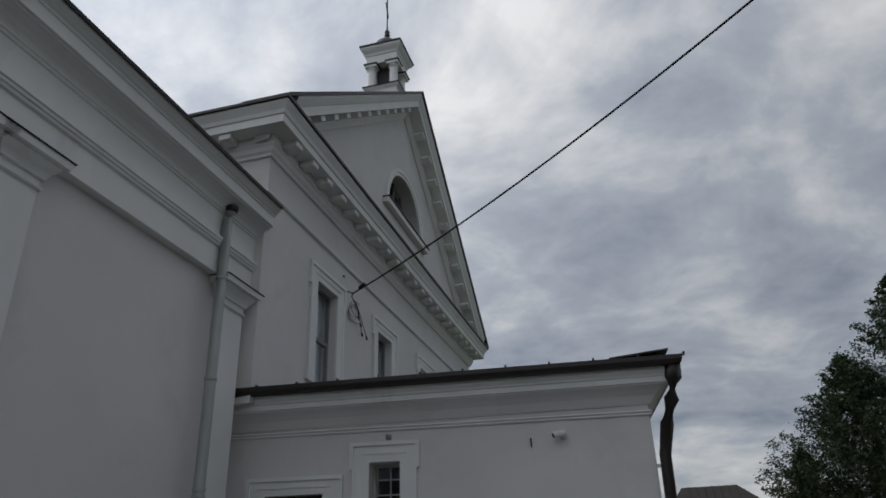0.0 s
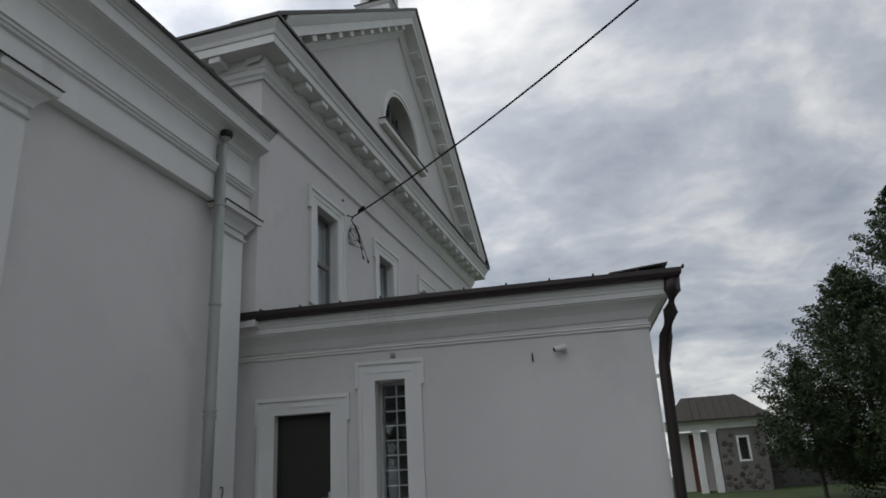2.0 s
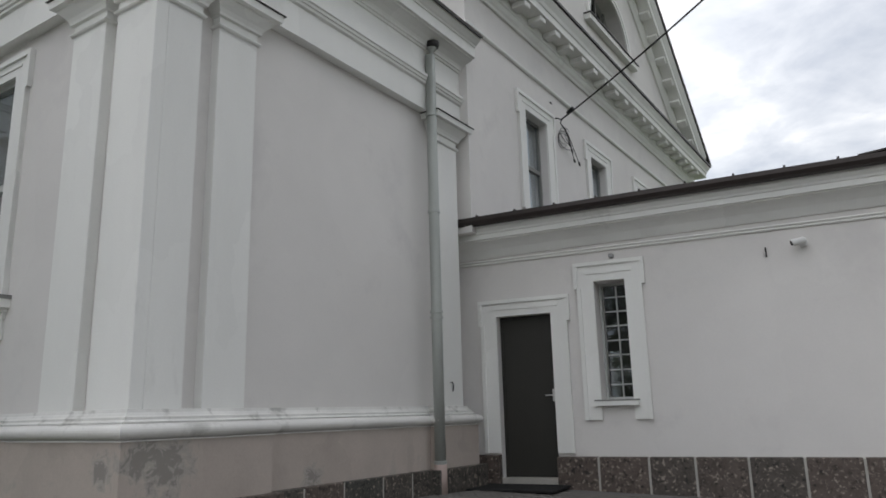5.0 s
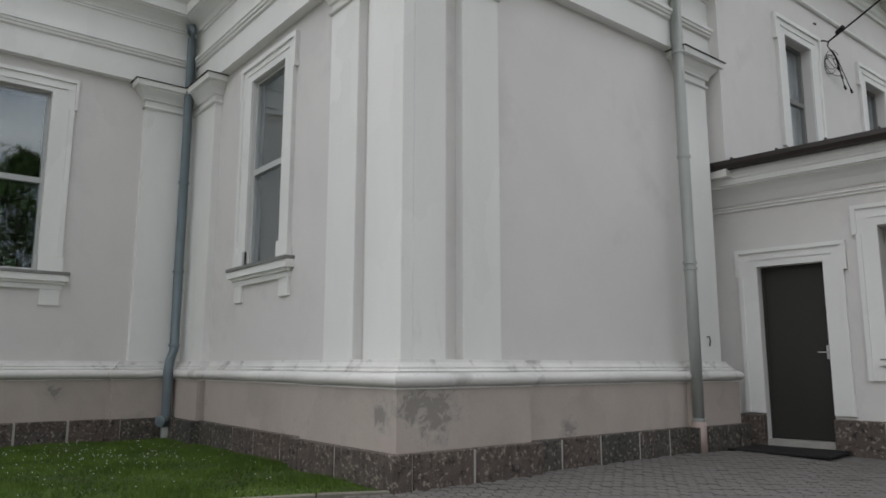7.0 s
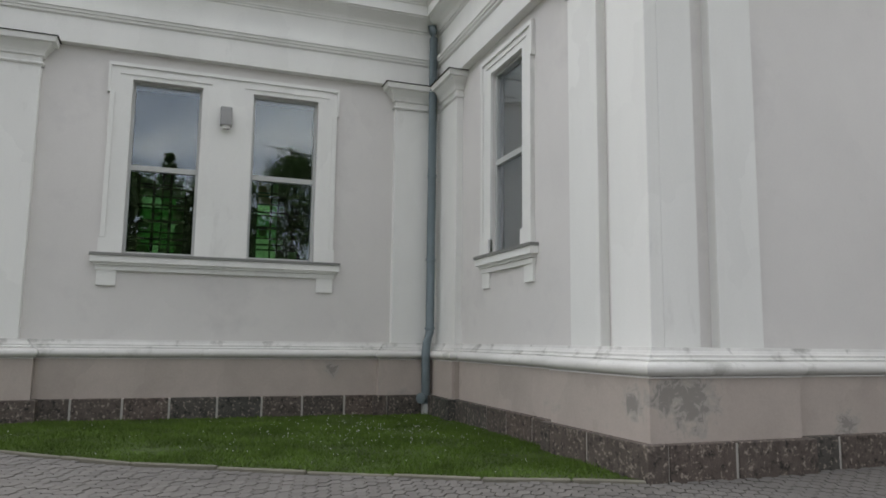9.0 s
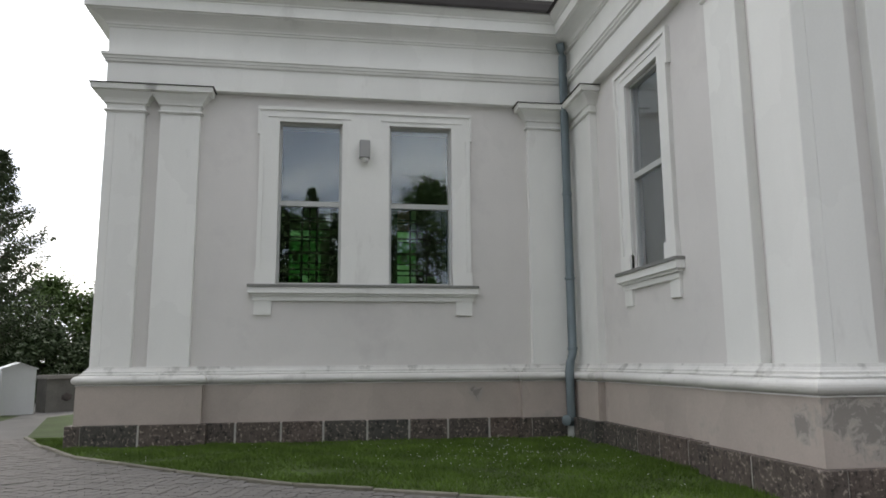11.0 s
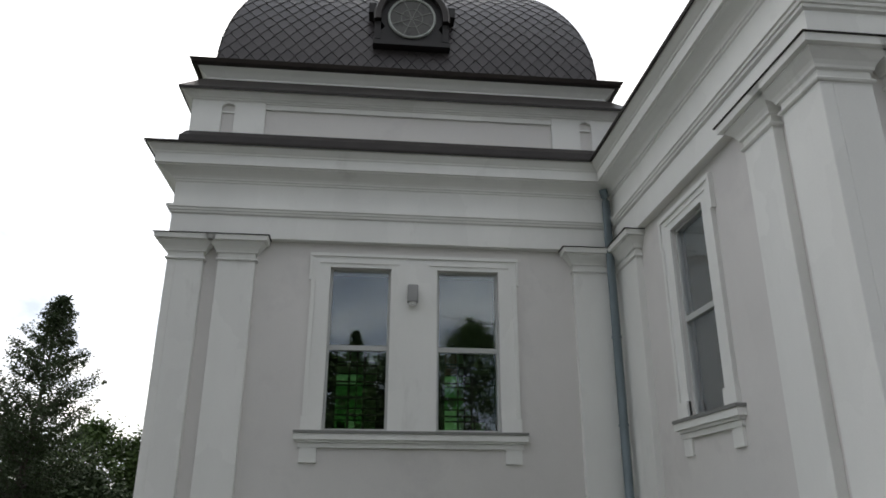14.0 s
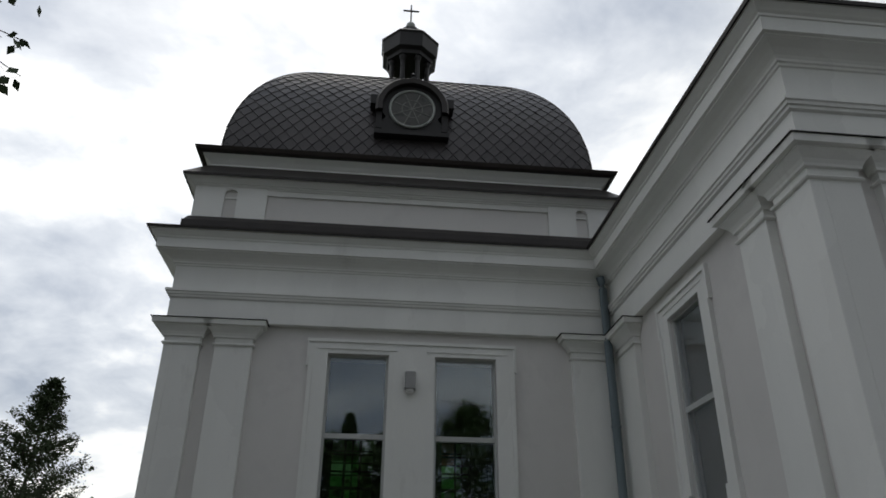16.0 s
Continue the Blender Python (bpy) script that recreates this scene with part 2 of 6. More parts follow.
def peeled(m, spots, bare, rim):
    """Bare render where the paint has come off: ragged spots at given places."""
    nt = m.node_tree
    b = nt.nodes["Principled BSDF"]
    old = b.inputs["Base Color"].links[0].from_socket
    co = node(nt, "ShaderNodeTexCoord")
    rag = node(nt, "ShaderNodeTexNoise", Scale=10.0, Detail=8.0, Roughness=0.75, Distortion=0.9)
    link(nt, co.outputs["Object"], rag.inputs["Vector"])
    total = None
    for (x, y, z), r in spots:
        sub = node(nt, "ShaderNodeVectorMath")
        sub.operation = "DISTANCE"
        sub.inputs[1].default_value = (x, y, z)
        link(nt, co.outputs["Object"], sub.inputs[0])
        rng = node(nt, "ShaderNodeMapRange")
        rng.inputs["From Min"].default_value, rng.inputs["From Max"].default_value = 0.0, r
        rng.inputs["To Min"].default_value, rng.inputs["To Max"].default_value = 0.42, 0.0
        link(nt, sub.outputs["Value"], rng.inputs["Value"])
        if total is None:
            total = rng.outputs[0]
        else:
            mx = node(nt, "ShaderNodeMath")
            mx.operation = "MAXIMUM"
            link(nt, total, mx.inputs[0])
            link(nt, rng.outputs[0], mx.inputs[1])
            total = mx.outputs[0]
    add = node(nt, "ShaderNodeMath")
    add.operation = "ADD"
    link(nt, total, add.inputs[0])
    link(nt, rag.outputs["Fac"], add.inputs[1])
    for level, colour in ((0.70, rim), (0.79, bare)):
        edge = node(nt, "ShaderNodeMapRange")
        edge.inputs["From Min"].default_value, edge.inputs["From Max"].default_value = level, level + 0.025
        link(nt, add.outputs[0], edge.inputs["Value"])
        mix = node(nt, "ShaderNodeMix")
        mix.data_type = "RGBA"
        link(nt, edge.outputs[0], mix.inputs[0])
        link(nt, old, mix.inputs[6])
        mix.inputs[7].default_value = (*colour, 1)
        old = mix.outputs[2]
    link(nt, old, b.inputs["Base Color"])


peeled(PLINTH, [((-4.79, 3.80, 0.58), 0.47), ((-4.79, 3.55, 0.62), 0.3), ((-5.0, 3.41, 0.55), 0.25), ((-10.1, 2.0, 0.62), 0.2), ((-4.9, 5.5, 0.33), 0.25)], (0.27, 0.25, 0.23), (0.38, 0.35, 0.32))


# ---- mesh helpers ----
def part(name, bm, material, parent=None, label="", smooth=False):
    me = bpy.data.meshes.new(name)
    bmesh.ops.recalc_face_normals(bm, faces=bm.faces[:])
    bm.to_mesh(me)
    bm.free()
    if smooth:
        for p in me.polygons:
            p.use_smooth = True
    me.materials.append(material)
    ob = new(name, me)
    if parent is not None:
        ob.parent = parent
    if label:
        ob["label"] = label
    return ob


def thing(name, label, category, kind="", group=""):
    return tagged(new(name), label, category, group, kind)


def box(bm, x0, x1, y0, y1, z0, z1, m=None):
    vs = [bm.verts.new((x, y, z)) for z in (z0, z1) for y in (y0, y1) for x in (x0, x1)]
    for f in ((0, 2, 3, 1), (4, 5, 7, 6), (0, 1, 5, 4), (2, 6, 7, 3), (0, 4, 6, 2), (1, 3, 7, 5)):
        bm.faces.new([vs[i] for i in f])
    if m is not None:
        for v in vs:
            v.co = m @ v.co
    return vs


def bevel_box(bm, x0, x1, y0, y1, z0, z1, r, m=None):
    vs = box(bm, x0, x1, y0, y1, z0, z1, m)
    es = list({e for v in vs for e in v.link_edges})
    bmesh.ops.bevel(bm, geom=es, offset=r, segments=1, affect="EDGES")


def offset_dirs(path, closed):
    n = len(path)
    out = []
    for i in range(n):
        def nrm(a, b):
            d = (Vector(path[b][:2]) - Vector(path[a][:2])).normalized()
            return Vector((d.y, -d.x))
        if closed:
            n1, n2 = nrm((i - 1) % n, i), nrm(i, (i + 1) % n)
        else:
            n1 = nrm(max(i - 1, 0), max(i - 1, 0) + 1)
            n2 = nrm(min(i, n - 2), min(i, n - 2) + 1)
        out.append((n1 + n2) / max(0.2, 1 + n1.dot(n2)))
    return out


def sweep(bm, profile, path, closed=False, m=None):
    """Carries a profile of (outwards, z) along a plan path; outwards is to the right of the way. The profile is closed into a solid."""
    dirs = offset_dirs(path, closed)
    rings = []
    for p, d in zip(path, dirs):
        z0 = p[2] if len(p) > 2 else 0.0
        rings.append([bm.verts.new((p[0] + d.x * o, p[1] + d.y * o, z0 + z)) for o, z in profile])
    k = len(profile)
    count = len(rings) if closed else len(rings) - 1
    for i in range(count):
        a, b = rings[i], rings[(i + 1) % len(rings)]
        for j in range(k):
            bm.faces.new((a[j], a[(j + 1) % k], b[(j + 1) % k], b[j]))
    if not closed:
        bm.faces.new(rings[0])
        bm.faces.new(rings[-1][::-1])
    if m is not None:
        for r in rings:
            for v in r:
                v.co = m @ v.co


def tube(bm, pts, r, seg=10, caps=True):
    """A round tube through points."""
    pts = [Vector(p) for p in pts]
    rings = []
    for i, p in enumerate(pts):
        d = (pts[min(i + 1, len(pts) - 1)] - pts[max(i - 1, 0)]).normalized()
        ref = Vector((0, 0, 1)) if abs(d.z) < 0.95 else Vector((1, 0, 0))
        u = d.cross(ref).normalized()
        w = d.cross(u)
        rad = r[i] if isinstance(r, (list, tuple)) else r
        rings.append([bm.verts.new(p + (u * math.cos(2 * math.pi * k / seg) + w * math.sin(2 * math.pi * k / seg)) * rad) for k in range(seg)])
    for a, b in zip(rings, rings[1:]):
        for k in range(seg):
            bm.faces.new((a[k], a[(k + 1) % seg], b[(k + 1) % seg], b[k]))
    if caps:
        bm.faces.new(rings[0][::-1])
        bm.faces.new(rings[-1])


def lathe(bm, profile, seg=16, m=None):
    """Turns (radius, z) round the z axis."""
    rings = [[bm.verts.new((r * math.cos(2 * math.pi * k / seg), r * math.sin(2 * math.pi * k / seg), z)) for k in range(seg)] for r, z in profile]
    for a, b in zip(rings, rings[1:]):
        for k in range(seg):
            bm.faces.new((a[k], a[(k + 1) % seg], b[(k + 1) % seg], b[k]))
    bm.faces.new(rings[0][::-1])
    bm.faces.new(rings[-1])
    if m is not None:
        for r in rings:
            for v in r:
                v.co = m @ v.co


def wall_frame(origin, along):
    """u along the wall, v out of it (to the right of the way), z up."""
    a = radians(along)
    d = Vector((math.cos(a), math.sin(a)))
    return Matrix(((d.x, d.y, 0, origin[0]), (d.y, -d.x, 0, origin[1]), (0, 0, 1, 0), (0, 0, 0, 1)))


def wall_mesh(bm, m, u0, u1, z0, z1, openings, thick=0.5):
    """A wall with real openings: solid cells of a grid, v from -thick to 0."""
    us = sorted({u0, u1, *[v for o in openings for v in o[:2]]})
    zs = sorted({z0, z1, *[v for o in openings for v in o[2:4]]})
    us = [u for u in us if u0 <= u <= u1]
    zs = [z for z in zs if z0 <= z <= z1]
    solid = {}
    for i in range(len(us) - 1):
        for j in range(len(zs) - 1):
            cu, cz = (us[i] + us[i + 1]) / 2, (zs[j] + zs[j + 1]) / 2
            solid[i, j] = not any(a < cu < b and c < cz < d for a, b, c, d in [o[:4] for o in openings])
    made = {}

    def vert(u, v, z):
        key = (u, v, z)
        if key not in made:
            made[key] = bm.verts.new(m @ Vector(key))
        return made[key]

    for (i, j), s in solid.items():
        if not s:
            continue
        a, b, c, d = us[i], us[i + 1], zs[j], zs[j + 1]
        for v in (0.0, -thick):
            bm.faces.new([vert(a, v, c), vert(b, v, c), vert(b, v, d), vert(a, v, d)])
        for di, dj, p, q in ((-1, 0, (a, c), (a, d)), (1, 0, (b, c), (b, d)), (0, -1, (a, c), (b, c)), (0, 1, (a, d), (b, d))):
            if not solid.get((i + di, j + dj), False):
                bm.faces.new([vert(p[0], 0.0, p[1]), vert(q[0], 0.0, q[1]), vert(q[0], -thick, q[1]), vert(p[0], -thick, p[1])])


# ---- plan ----
XW, YB, XB, YT, XT = -10.22, 3.62, -5.00, 8.40, -4.75     # chapel wall, choir front, choir side, transept end and face
CY0, CY1, CX0 = -2.99, 3.75, -17.0                         # chapel
TY1, TX0 = 20.75, -16.0                                    # transept far end and back
AX, AY, ATURN = -5.0, 8.78, 7.5                         # annex front: start and turn
Z_BASE, Z_CAP = 0.985, 4.757
M_W, M_F, M_S, M_T, M_A = wall_frame((XW, CY0), 90), wall_frame((XW, YB), 0), wall_frame((XB, YB), 90), wall_frame((XT, YT), 90), wall_frame((AX, AY), ATURN)


def ground_z(x, y):
    """The yard falls a little along the annex and rises again far behind it."""
    fall = -0.035 * min(max(x + 4.6, 0.0), 5.5) * min(max((y - 1.0) / 6.0, 0.0), 1.0)
    if y > 13:
        fall += 0.055 * min(y - 13, 34.0)
    return fall


# openings in wall coordinates: u0, u1, z0, z1
W_OPEN = [(-0.77 - CY0, 0.116 - CY0, 2.10, 4.44), (0.797 - CY0, 1.709 - CY0, 2.10, 4.44)]
F_OPEN = [(-8.27 - XW, -7.36 - XW, 2.10, 4.44)]
T_OPEN = [(y - YT, y + 0.82 - YT, 4.0, 5.73) for y in (10.2, 13.0, 15.8)]
A_DOOR = (0.35, 1.115, 0.06, 2.165)
A_WIN = (1.715, 2.115, 1.02, 2.52)


def plain_wall(name, m, u0, u1, z0, z1, openings, thick, label, material=WALL):
    bm = bmesh.new()
    wall_mesh(bm, m, u0, u1, z0, z1, openings, thick)
    return tagged(part(name, bm, material), label, "wall", kind="structure")


wall_chapel = plain_wall("wall_chapel", M_W, 0, YB - CY0 + 0.3, 0, 6.0, W_OPEN, 0.5, "grey plastered chapel wall between white pilasters")
wall_choir_front = plain_wall("wall_choir_front", M_F, 0.003, XB - XW, 0, 6.0, F_OPEN, 0.5, "grey plastered choir wall with one tall window")
wall_choir_side = plain_wall("wall_choir_side", M_S, 0.5, YT - YB, 0, 6.0, [], 0.497, "blank grey plastered choir side wall")
wall_transept = plain_wall("wall_transept", M_T, 0, TY1 - YT, 3.3, 7.45, T_OPEN, 0.5, "grey plastered transept wall below the gable")
wall_annex = plain_wall("wall_annex", M_A, -0.25, 5.28, -0.45, 3.35, [A_DOOR, A_WIN], 0.45, "pale grey plastered wall of the low annex")
# walls that close the building behind
plain_wall("wall_chapel_south", wall_frame((CX0, CY0), 0), 0, XW - CX0 - 0.5, 0, 6.0, [], 0.5, "grey plastered chapel end wall")
plain_wall("wall_chapel_west", wall_frame((CX0, CY1), 270), 0, CY1 - CY0 - 0.5, 0, 6.0, [(1.8, 2.5, 2.2, 4.1), (4.0, 4.7, 2.2, 4.1)], 0.5, "chapel back wall with two windows")
plain_wall("wall_transept_end", wall_frame((TX0, YT), 0), 0, XT - TX0 - 0.5, 0, 7.45, [], 0.5, "grey plastered return wall of the transept")
plain_wall("wall_transept_far", wall_frame((XT, TY1), 180), 0.5, XT - TX0, 0, 7.45, [], 0.5, "far wall of the transept")
plain_wall("wall_transept_back", wall_frame((TX0, TY1), 270), 0, TY1 - YT, 0, 7.45, [], 0.5, "back wall of the transept")
plain_wall("wall_choir_back", wall_frame((-16.5, YT), 270), 0, 4.6, 0, 6.0, [], 0.5, "back wall of the choir")
plain_wall("wall_annex_side", wall_frame((M_A @ Vector((5.28, 0, 0)))[:2], 90 + ATURN), 0.45, 9.0, -0.6, 3.35, [], 0.45, "end wall of the low annex")


# ---- entablature ----
ENTAB = [(-0.3, 4.812), (0.12, 4.812), (0.12, 5.155), (0.15, 5.17), (0.155, 5.20), (0.172, 5.205), (0.178, 5.235), (0.195, 5.245), (0.195, 5.283), (0.12, 5.297), (0.12, 5.665), (0.14, 5.67), (0.145, 5.695), (0.165, 5.70), (0.17, 5.725),
         (0.19, 5.75), (0.25, 5.79), (0.32, 5.822), (0.355, 5.83), (0.355, 5.845), (0.39, 5.85), (0.39, 6.0), (0.405, 6.005), (0.41, 6.028), (0.435, 6.045), (0.45, 6.06), (0.48, 6.085), (0.497, 6.10), (0.497, 6.123), (-0.3, 6.155)]
CAPPING = [(-0.3, 6.158), (0.512, 6.127), (0.527, 6.105), (0.537, 6.145), (-0.3, 6.215)]
EAVES = [(CX0, CY0), (XW, CY0), (XW, YB), (XB, YB), (XB, 8.42)]
bm = bmesh.new()
sweep(bm, ENTAB, EAVES)
entablature = tagged(part("trim_entablature", bm, TRIM), "white plaster entablature with architrave, frieze and deep cornice", "cornice", kind="structure")
bm = bmesh.new()
sweep(bm, CAPPING, EAVES)
tagged(part("trim_eaves_flashing", bm, METAL), "dark sheet metal flashing along the eaves", "flashing", kind="structure")

# ---- pilasters, plinth ----
# each run: wall frame, u ranges of pilasters
RUNS = [
    ("side", wall_frame((CX0, CY0), 0), XW - CX0, [(XW - CX0 - 0.5, None)]),
    ("chapel", M_W, YB - CY0, [(None, -2.586 - CY0), (-2.382 - CY0, -1.853 - CY0), (2.85 - CY0, YB - CY0 - 0.02)]),
    ("front", M_F, XB - XW, [(0.02, -9.31 - XW), (-6.17 - XW, -5.645 - XW), (-5.465 - XW, None)]),
    ("flank", M_S, 8.42 - YB, [(None, 3.995 - YB), (4.186 - YB, 4.643 - YB), (7.76 - YB, 8.29 - YB)]),
]
PD = 0.10
CAPITAL = [(-0.05, 4.435), (0.0, 4.435), (0.0, 4.455), (0.022, 4.46), (0.032, 4.475), (0.022, 4.49), (0.0, 4.50), (0.0, 4.57), (0.03, 4.575), (0.035, 4.60), (0.055, 4.635), (0.095, 4.68), (0.12, 4.71), (0.12, 4.725), (0.17, 4.73), (0.18, 4.80), (-0.05, 4.804)]
LIDS = [(-0.05, 4.8055), (0.195, 4.8025), (0.20, 4.8085), (-0.05, 4.811)]


def pilaster(m, u0, u1, open0, open1):
    """A shaft that stands proud of the wall, with its moulded capital and a thin metal lid. open0, open1: ends that turn a corner."""
    a, b = (u0 if u0 is not None else 0.02), (u1 if u1 is not None else open1 + PD)
    bm = bmesh.new()
    box(bm, a, b, -0.02, PD, Z_BASE - 0.03, Z_CAP - 0.32, m)
    bmesh.ops.bevel(bm, geom=[e for e in bm.edges if abs(e.verts[0].co.z - e.verts[1].co.z) > 1], offset=0.006, segments=1, affect="EDGES")
    shaft = tagged(part("pilaster", bm, TRIM), "white plastered flat pilaster with a moulded capital", "pilaster", "pilasters along the church", "structure")
    way = [m @ Vector(p) for p in ((a, 0, 0), (a, PD, 0), (b, PD, 0), (b, -0.02, 0))]
    if open0:
        way = way[1:]
    for name, prof, mat, lab in (("capital", CAPITAL, TRIM, ""), ("flashing", LIDS, METAL, "dark metal flashing on the capital")):
        bm = bmesh.new()
        sweep(bm, prof, [(p.x, p.y) for p in way][::1])
        part(name, bm, mat, shaft, lab)
    return shaft


def pier_path(extra):
    """The plan line of plinth and base moulding, which breaks forward under the pilasters."""
    pts = [(CX0, CY0), (XW - 0.6, CY0), (XW - 0.6, CY0 - extra), (XW + extra, CY0 - extra), (XW + extra, -1.76), (XW, -1.76), (XW, 2.76), (XW + extra, 2.76),
           (XW + extra, YB - extra), (-9.22, YB - extra), (-9.22, YB), (-6.26, YB), (-6.26, YB - extra), (XB + extra, YB - extra), (XB + extra, 4.78), (XB, 4.78),
           (XB, 7.62), (XB + extra, 7.62), (XB + extra, 8.35), (XB, 8.35), (XB, 8.40)]
    return pts


for _, m, length, pil in RUNS:
    for u0, u1 in pil:
        pilaster(m, u0, u1, u0 is None, length)

PIER = pier_path(PD)
bm = bmesh.new()
sweep(bm, [(-0.2, 0.02), (0.115, 0.02), (0.115, 0.25), (0.11, 0.26), (0.11, 0.755), (-0.2, 0.755)], PIER)
plinth = tagged(part("wall_plinth", bm, PLINTH), "pinkish plastered plinth with stains and a peeling patch", "plinth", kind="structure")
bm = bmesh.new()
tor = [(0.09 + 0.07 * math.sin(math.pi * k / 10), 0.765 + 0.115 * (1 - math.cos(math.pi * k / 10)) / 2) for k in range(11)]
sweep(bm, [(-0.2, 0.752), (0.122, 0.752), (0.122, 0.762)] + tor + [(-0.2, 0.882)], PIER)
tagged(part("trim_base_moulding", bm, TORUS, smooth=False), "white rounded base moulding above the plinth", "moulding", kind="structure")
bm = bmesh.new()
sweep(bm, [(-0.2, 0.8825), (0.088, 0.8825), (0.09, 0.895), (0.075, 0.905), (0.06, 0.91), (0.058, 0.93), (0.04, 0.94), (0.02, 0.965), (0.012, 0.99), (-0.2, 0.99)], PIER)
tagged(part("trim_base_fillet", bm, WEATHERED), "weathered stepped fillet above the base moulding", "moulding", kind="structure")


# ---- transept cornice and gable ----
T_EAVES = [(TX0, YT), (XT, YT), (XT, TY1), (TX0, TY1)]
T_CORN = [(-0.2, 7.05), (0.04, 7.06), (0.05, 7.10), (0.08, 7.13), (0.10, 7.2), (0.12, 7.22), (0.12, 7.37), (0.40, 7.37), (0.40, 7.50), (0.42, 7.51), (0.44, 7.57), (0.48, 7.63), (0.50, 7.66), (0.50, 7.70), (-0.2, 7.74)]
bm = bmesh.new()
sweep(bm, T_CORN, T_EAVES)
tagged(part("trim_transept_cornice", bm, TRIM), "white moulded cornice of the transept", "cornice", kind="structure")
bm = bmesh.new()
sweep(bm, [(-0.2, 7.80), (0.52, 7.705), (0.54, 7.70), (0.54, 7.745), (-0.2, 7.86)], T_EAVES)
tagged(part("trim_transept_flashing", bm, METAL), "dark sheet metal on the transept cornice", "flashing", kind="structure")
bm = bmesh.new()
sweep(bm, [(-0.2, 6.41), (0.03, 6.42), (0.05, 6.44), (0.05, 6.47), (-0.2, 6.49)], T_EAVES[:3])
tagged(part("trim_string_course", bm, TRIM), "thin white string course on the transept", "moulding", kind="structure")
PEAK_Y, PEAK_Z, TIP0, TIP1, TIP_Z = 14.75, 12.77, 7.87, 21.3, 7.74


def rake_z(y):
    return TIP_Z + (PEAK_Z - TIP_Z) * ((y - TIP0) / (PEAK_Y - TIP0) if y < PEAK_Y else (TIP1 - y) / (TIP1 - PEAK_Y))


def rake(bm, profile, y0, y1, x):
    ys = sorted({y0, y1, *([PEAK_Y] if y0 < PEAK_Y < y1 else [])})
    rings = [[bm.verts.new((x + o, y, rake_z(y) + d)) for o, d in profile] for y in ys]
    k = len(profile)
    for a, b in zip(rings, rings[1:]):
        for j in range(k):
            bm.faces.new((a[j], a[(j + 1) % k], b[(j + 1) % k], b[j]))
    bm.faces.new(rings[0])
    bm.faces.new(rings[-1][::-1])


bm = bmesh.new()
rake(bm, [(-0.2, -0.04), (0.50, -0.04), (0.50, -0.09), (0.47, -0.15), (0.43, -0.22), (0.41, -0.24), (0.41, -0.42), (0.12, -0.42), (0.12, -0.58), (0.08, -0.64), (0.04, -0.72), (-0.2, -0.74)], TIP0 + 0.35, TIP1 - 0.35, XT)
gable_cornice = tagged(part("trim_raking_cornice", bm, TRIM), "white raking cornice of the gable", "cornice", kind="structure")
bm = bmesh.new()
rake(bm, [(-0.25, -0.037), (0.53, -0.037), (0.55, 0.03), (-0.25, 0.03)], TIP0, TIP1, XT)
tagged(part("trim_gable_flashing", bm, METAL), "dark metal edge along the gable", "flashing", kind="structure")
MOD = bmesh.new()
bevel_box(MOD, 0, 0.25, -0.10, 0.10, -0.10, 0, 0.012)
first_block = part("modillion", MOD, TRIM)
MOD_MESH = first_block.data
bpy.data.objects.remove(first_block)


def blocks(parent, places):
    for mm in places:
        ob = new("modillion", MOD_MESH)
        ob.parent = parent
        ob.matrix_local = mm


t_cornice = bpy.data.objects["trim_transept_cornice"]
blocks(t_cornice, [pose(XT + 0.12, 8.62 + 0.585 * k, 7.367) for k in range(21)])
blocks(t_cornice, [pose(XT - 0.6 - 0.585 * k, YT - 0.12, 7.367, 0, 0, -90) for k in range(14)])
slope = math.atan2(PEAK_Z - TIP_Z, PEAK_Y - TIP0)
for k in range(11):
    for s in (-1, 1):
        y = PEAK_Y + s * (0.62 + 0.53 * k)
        blocks(gable_cornice, [Matrix.Translation((XT + 0.12, y, rake_z(y) - 0.43)) @ pose(0, 0, 0, math.degrees(slope) * -s)])


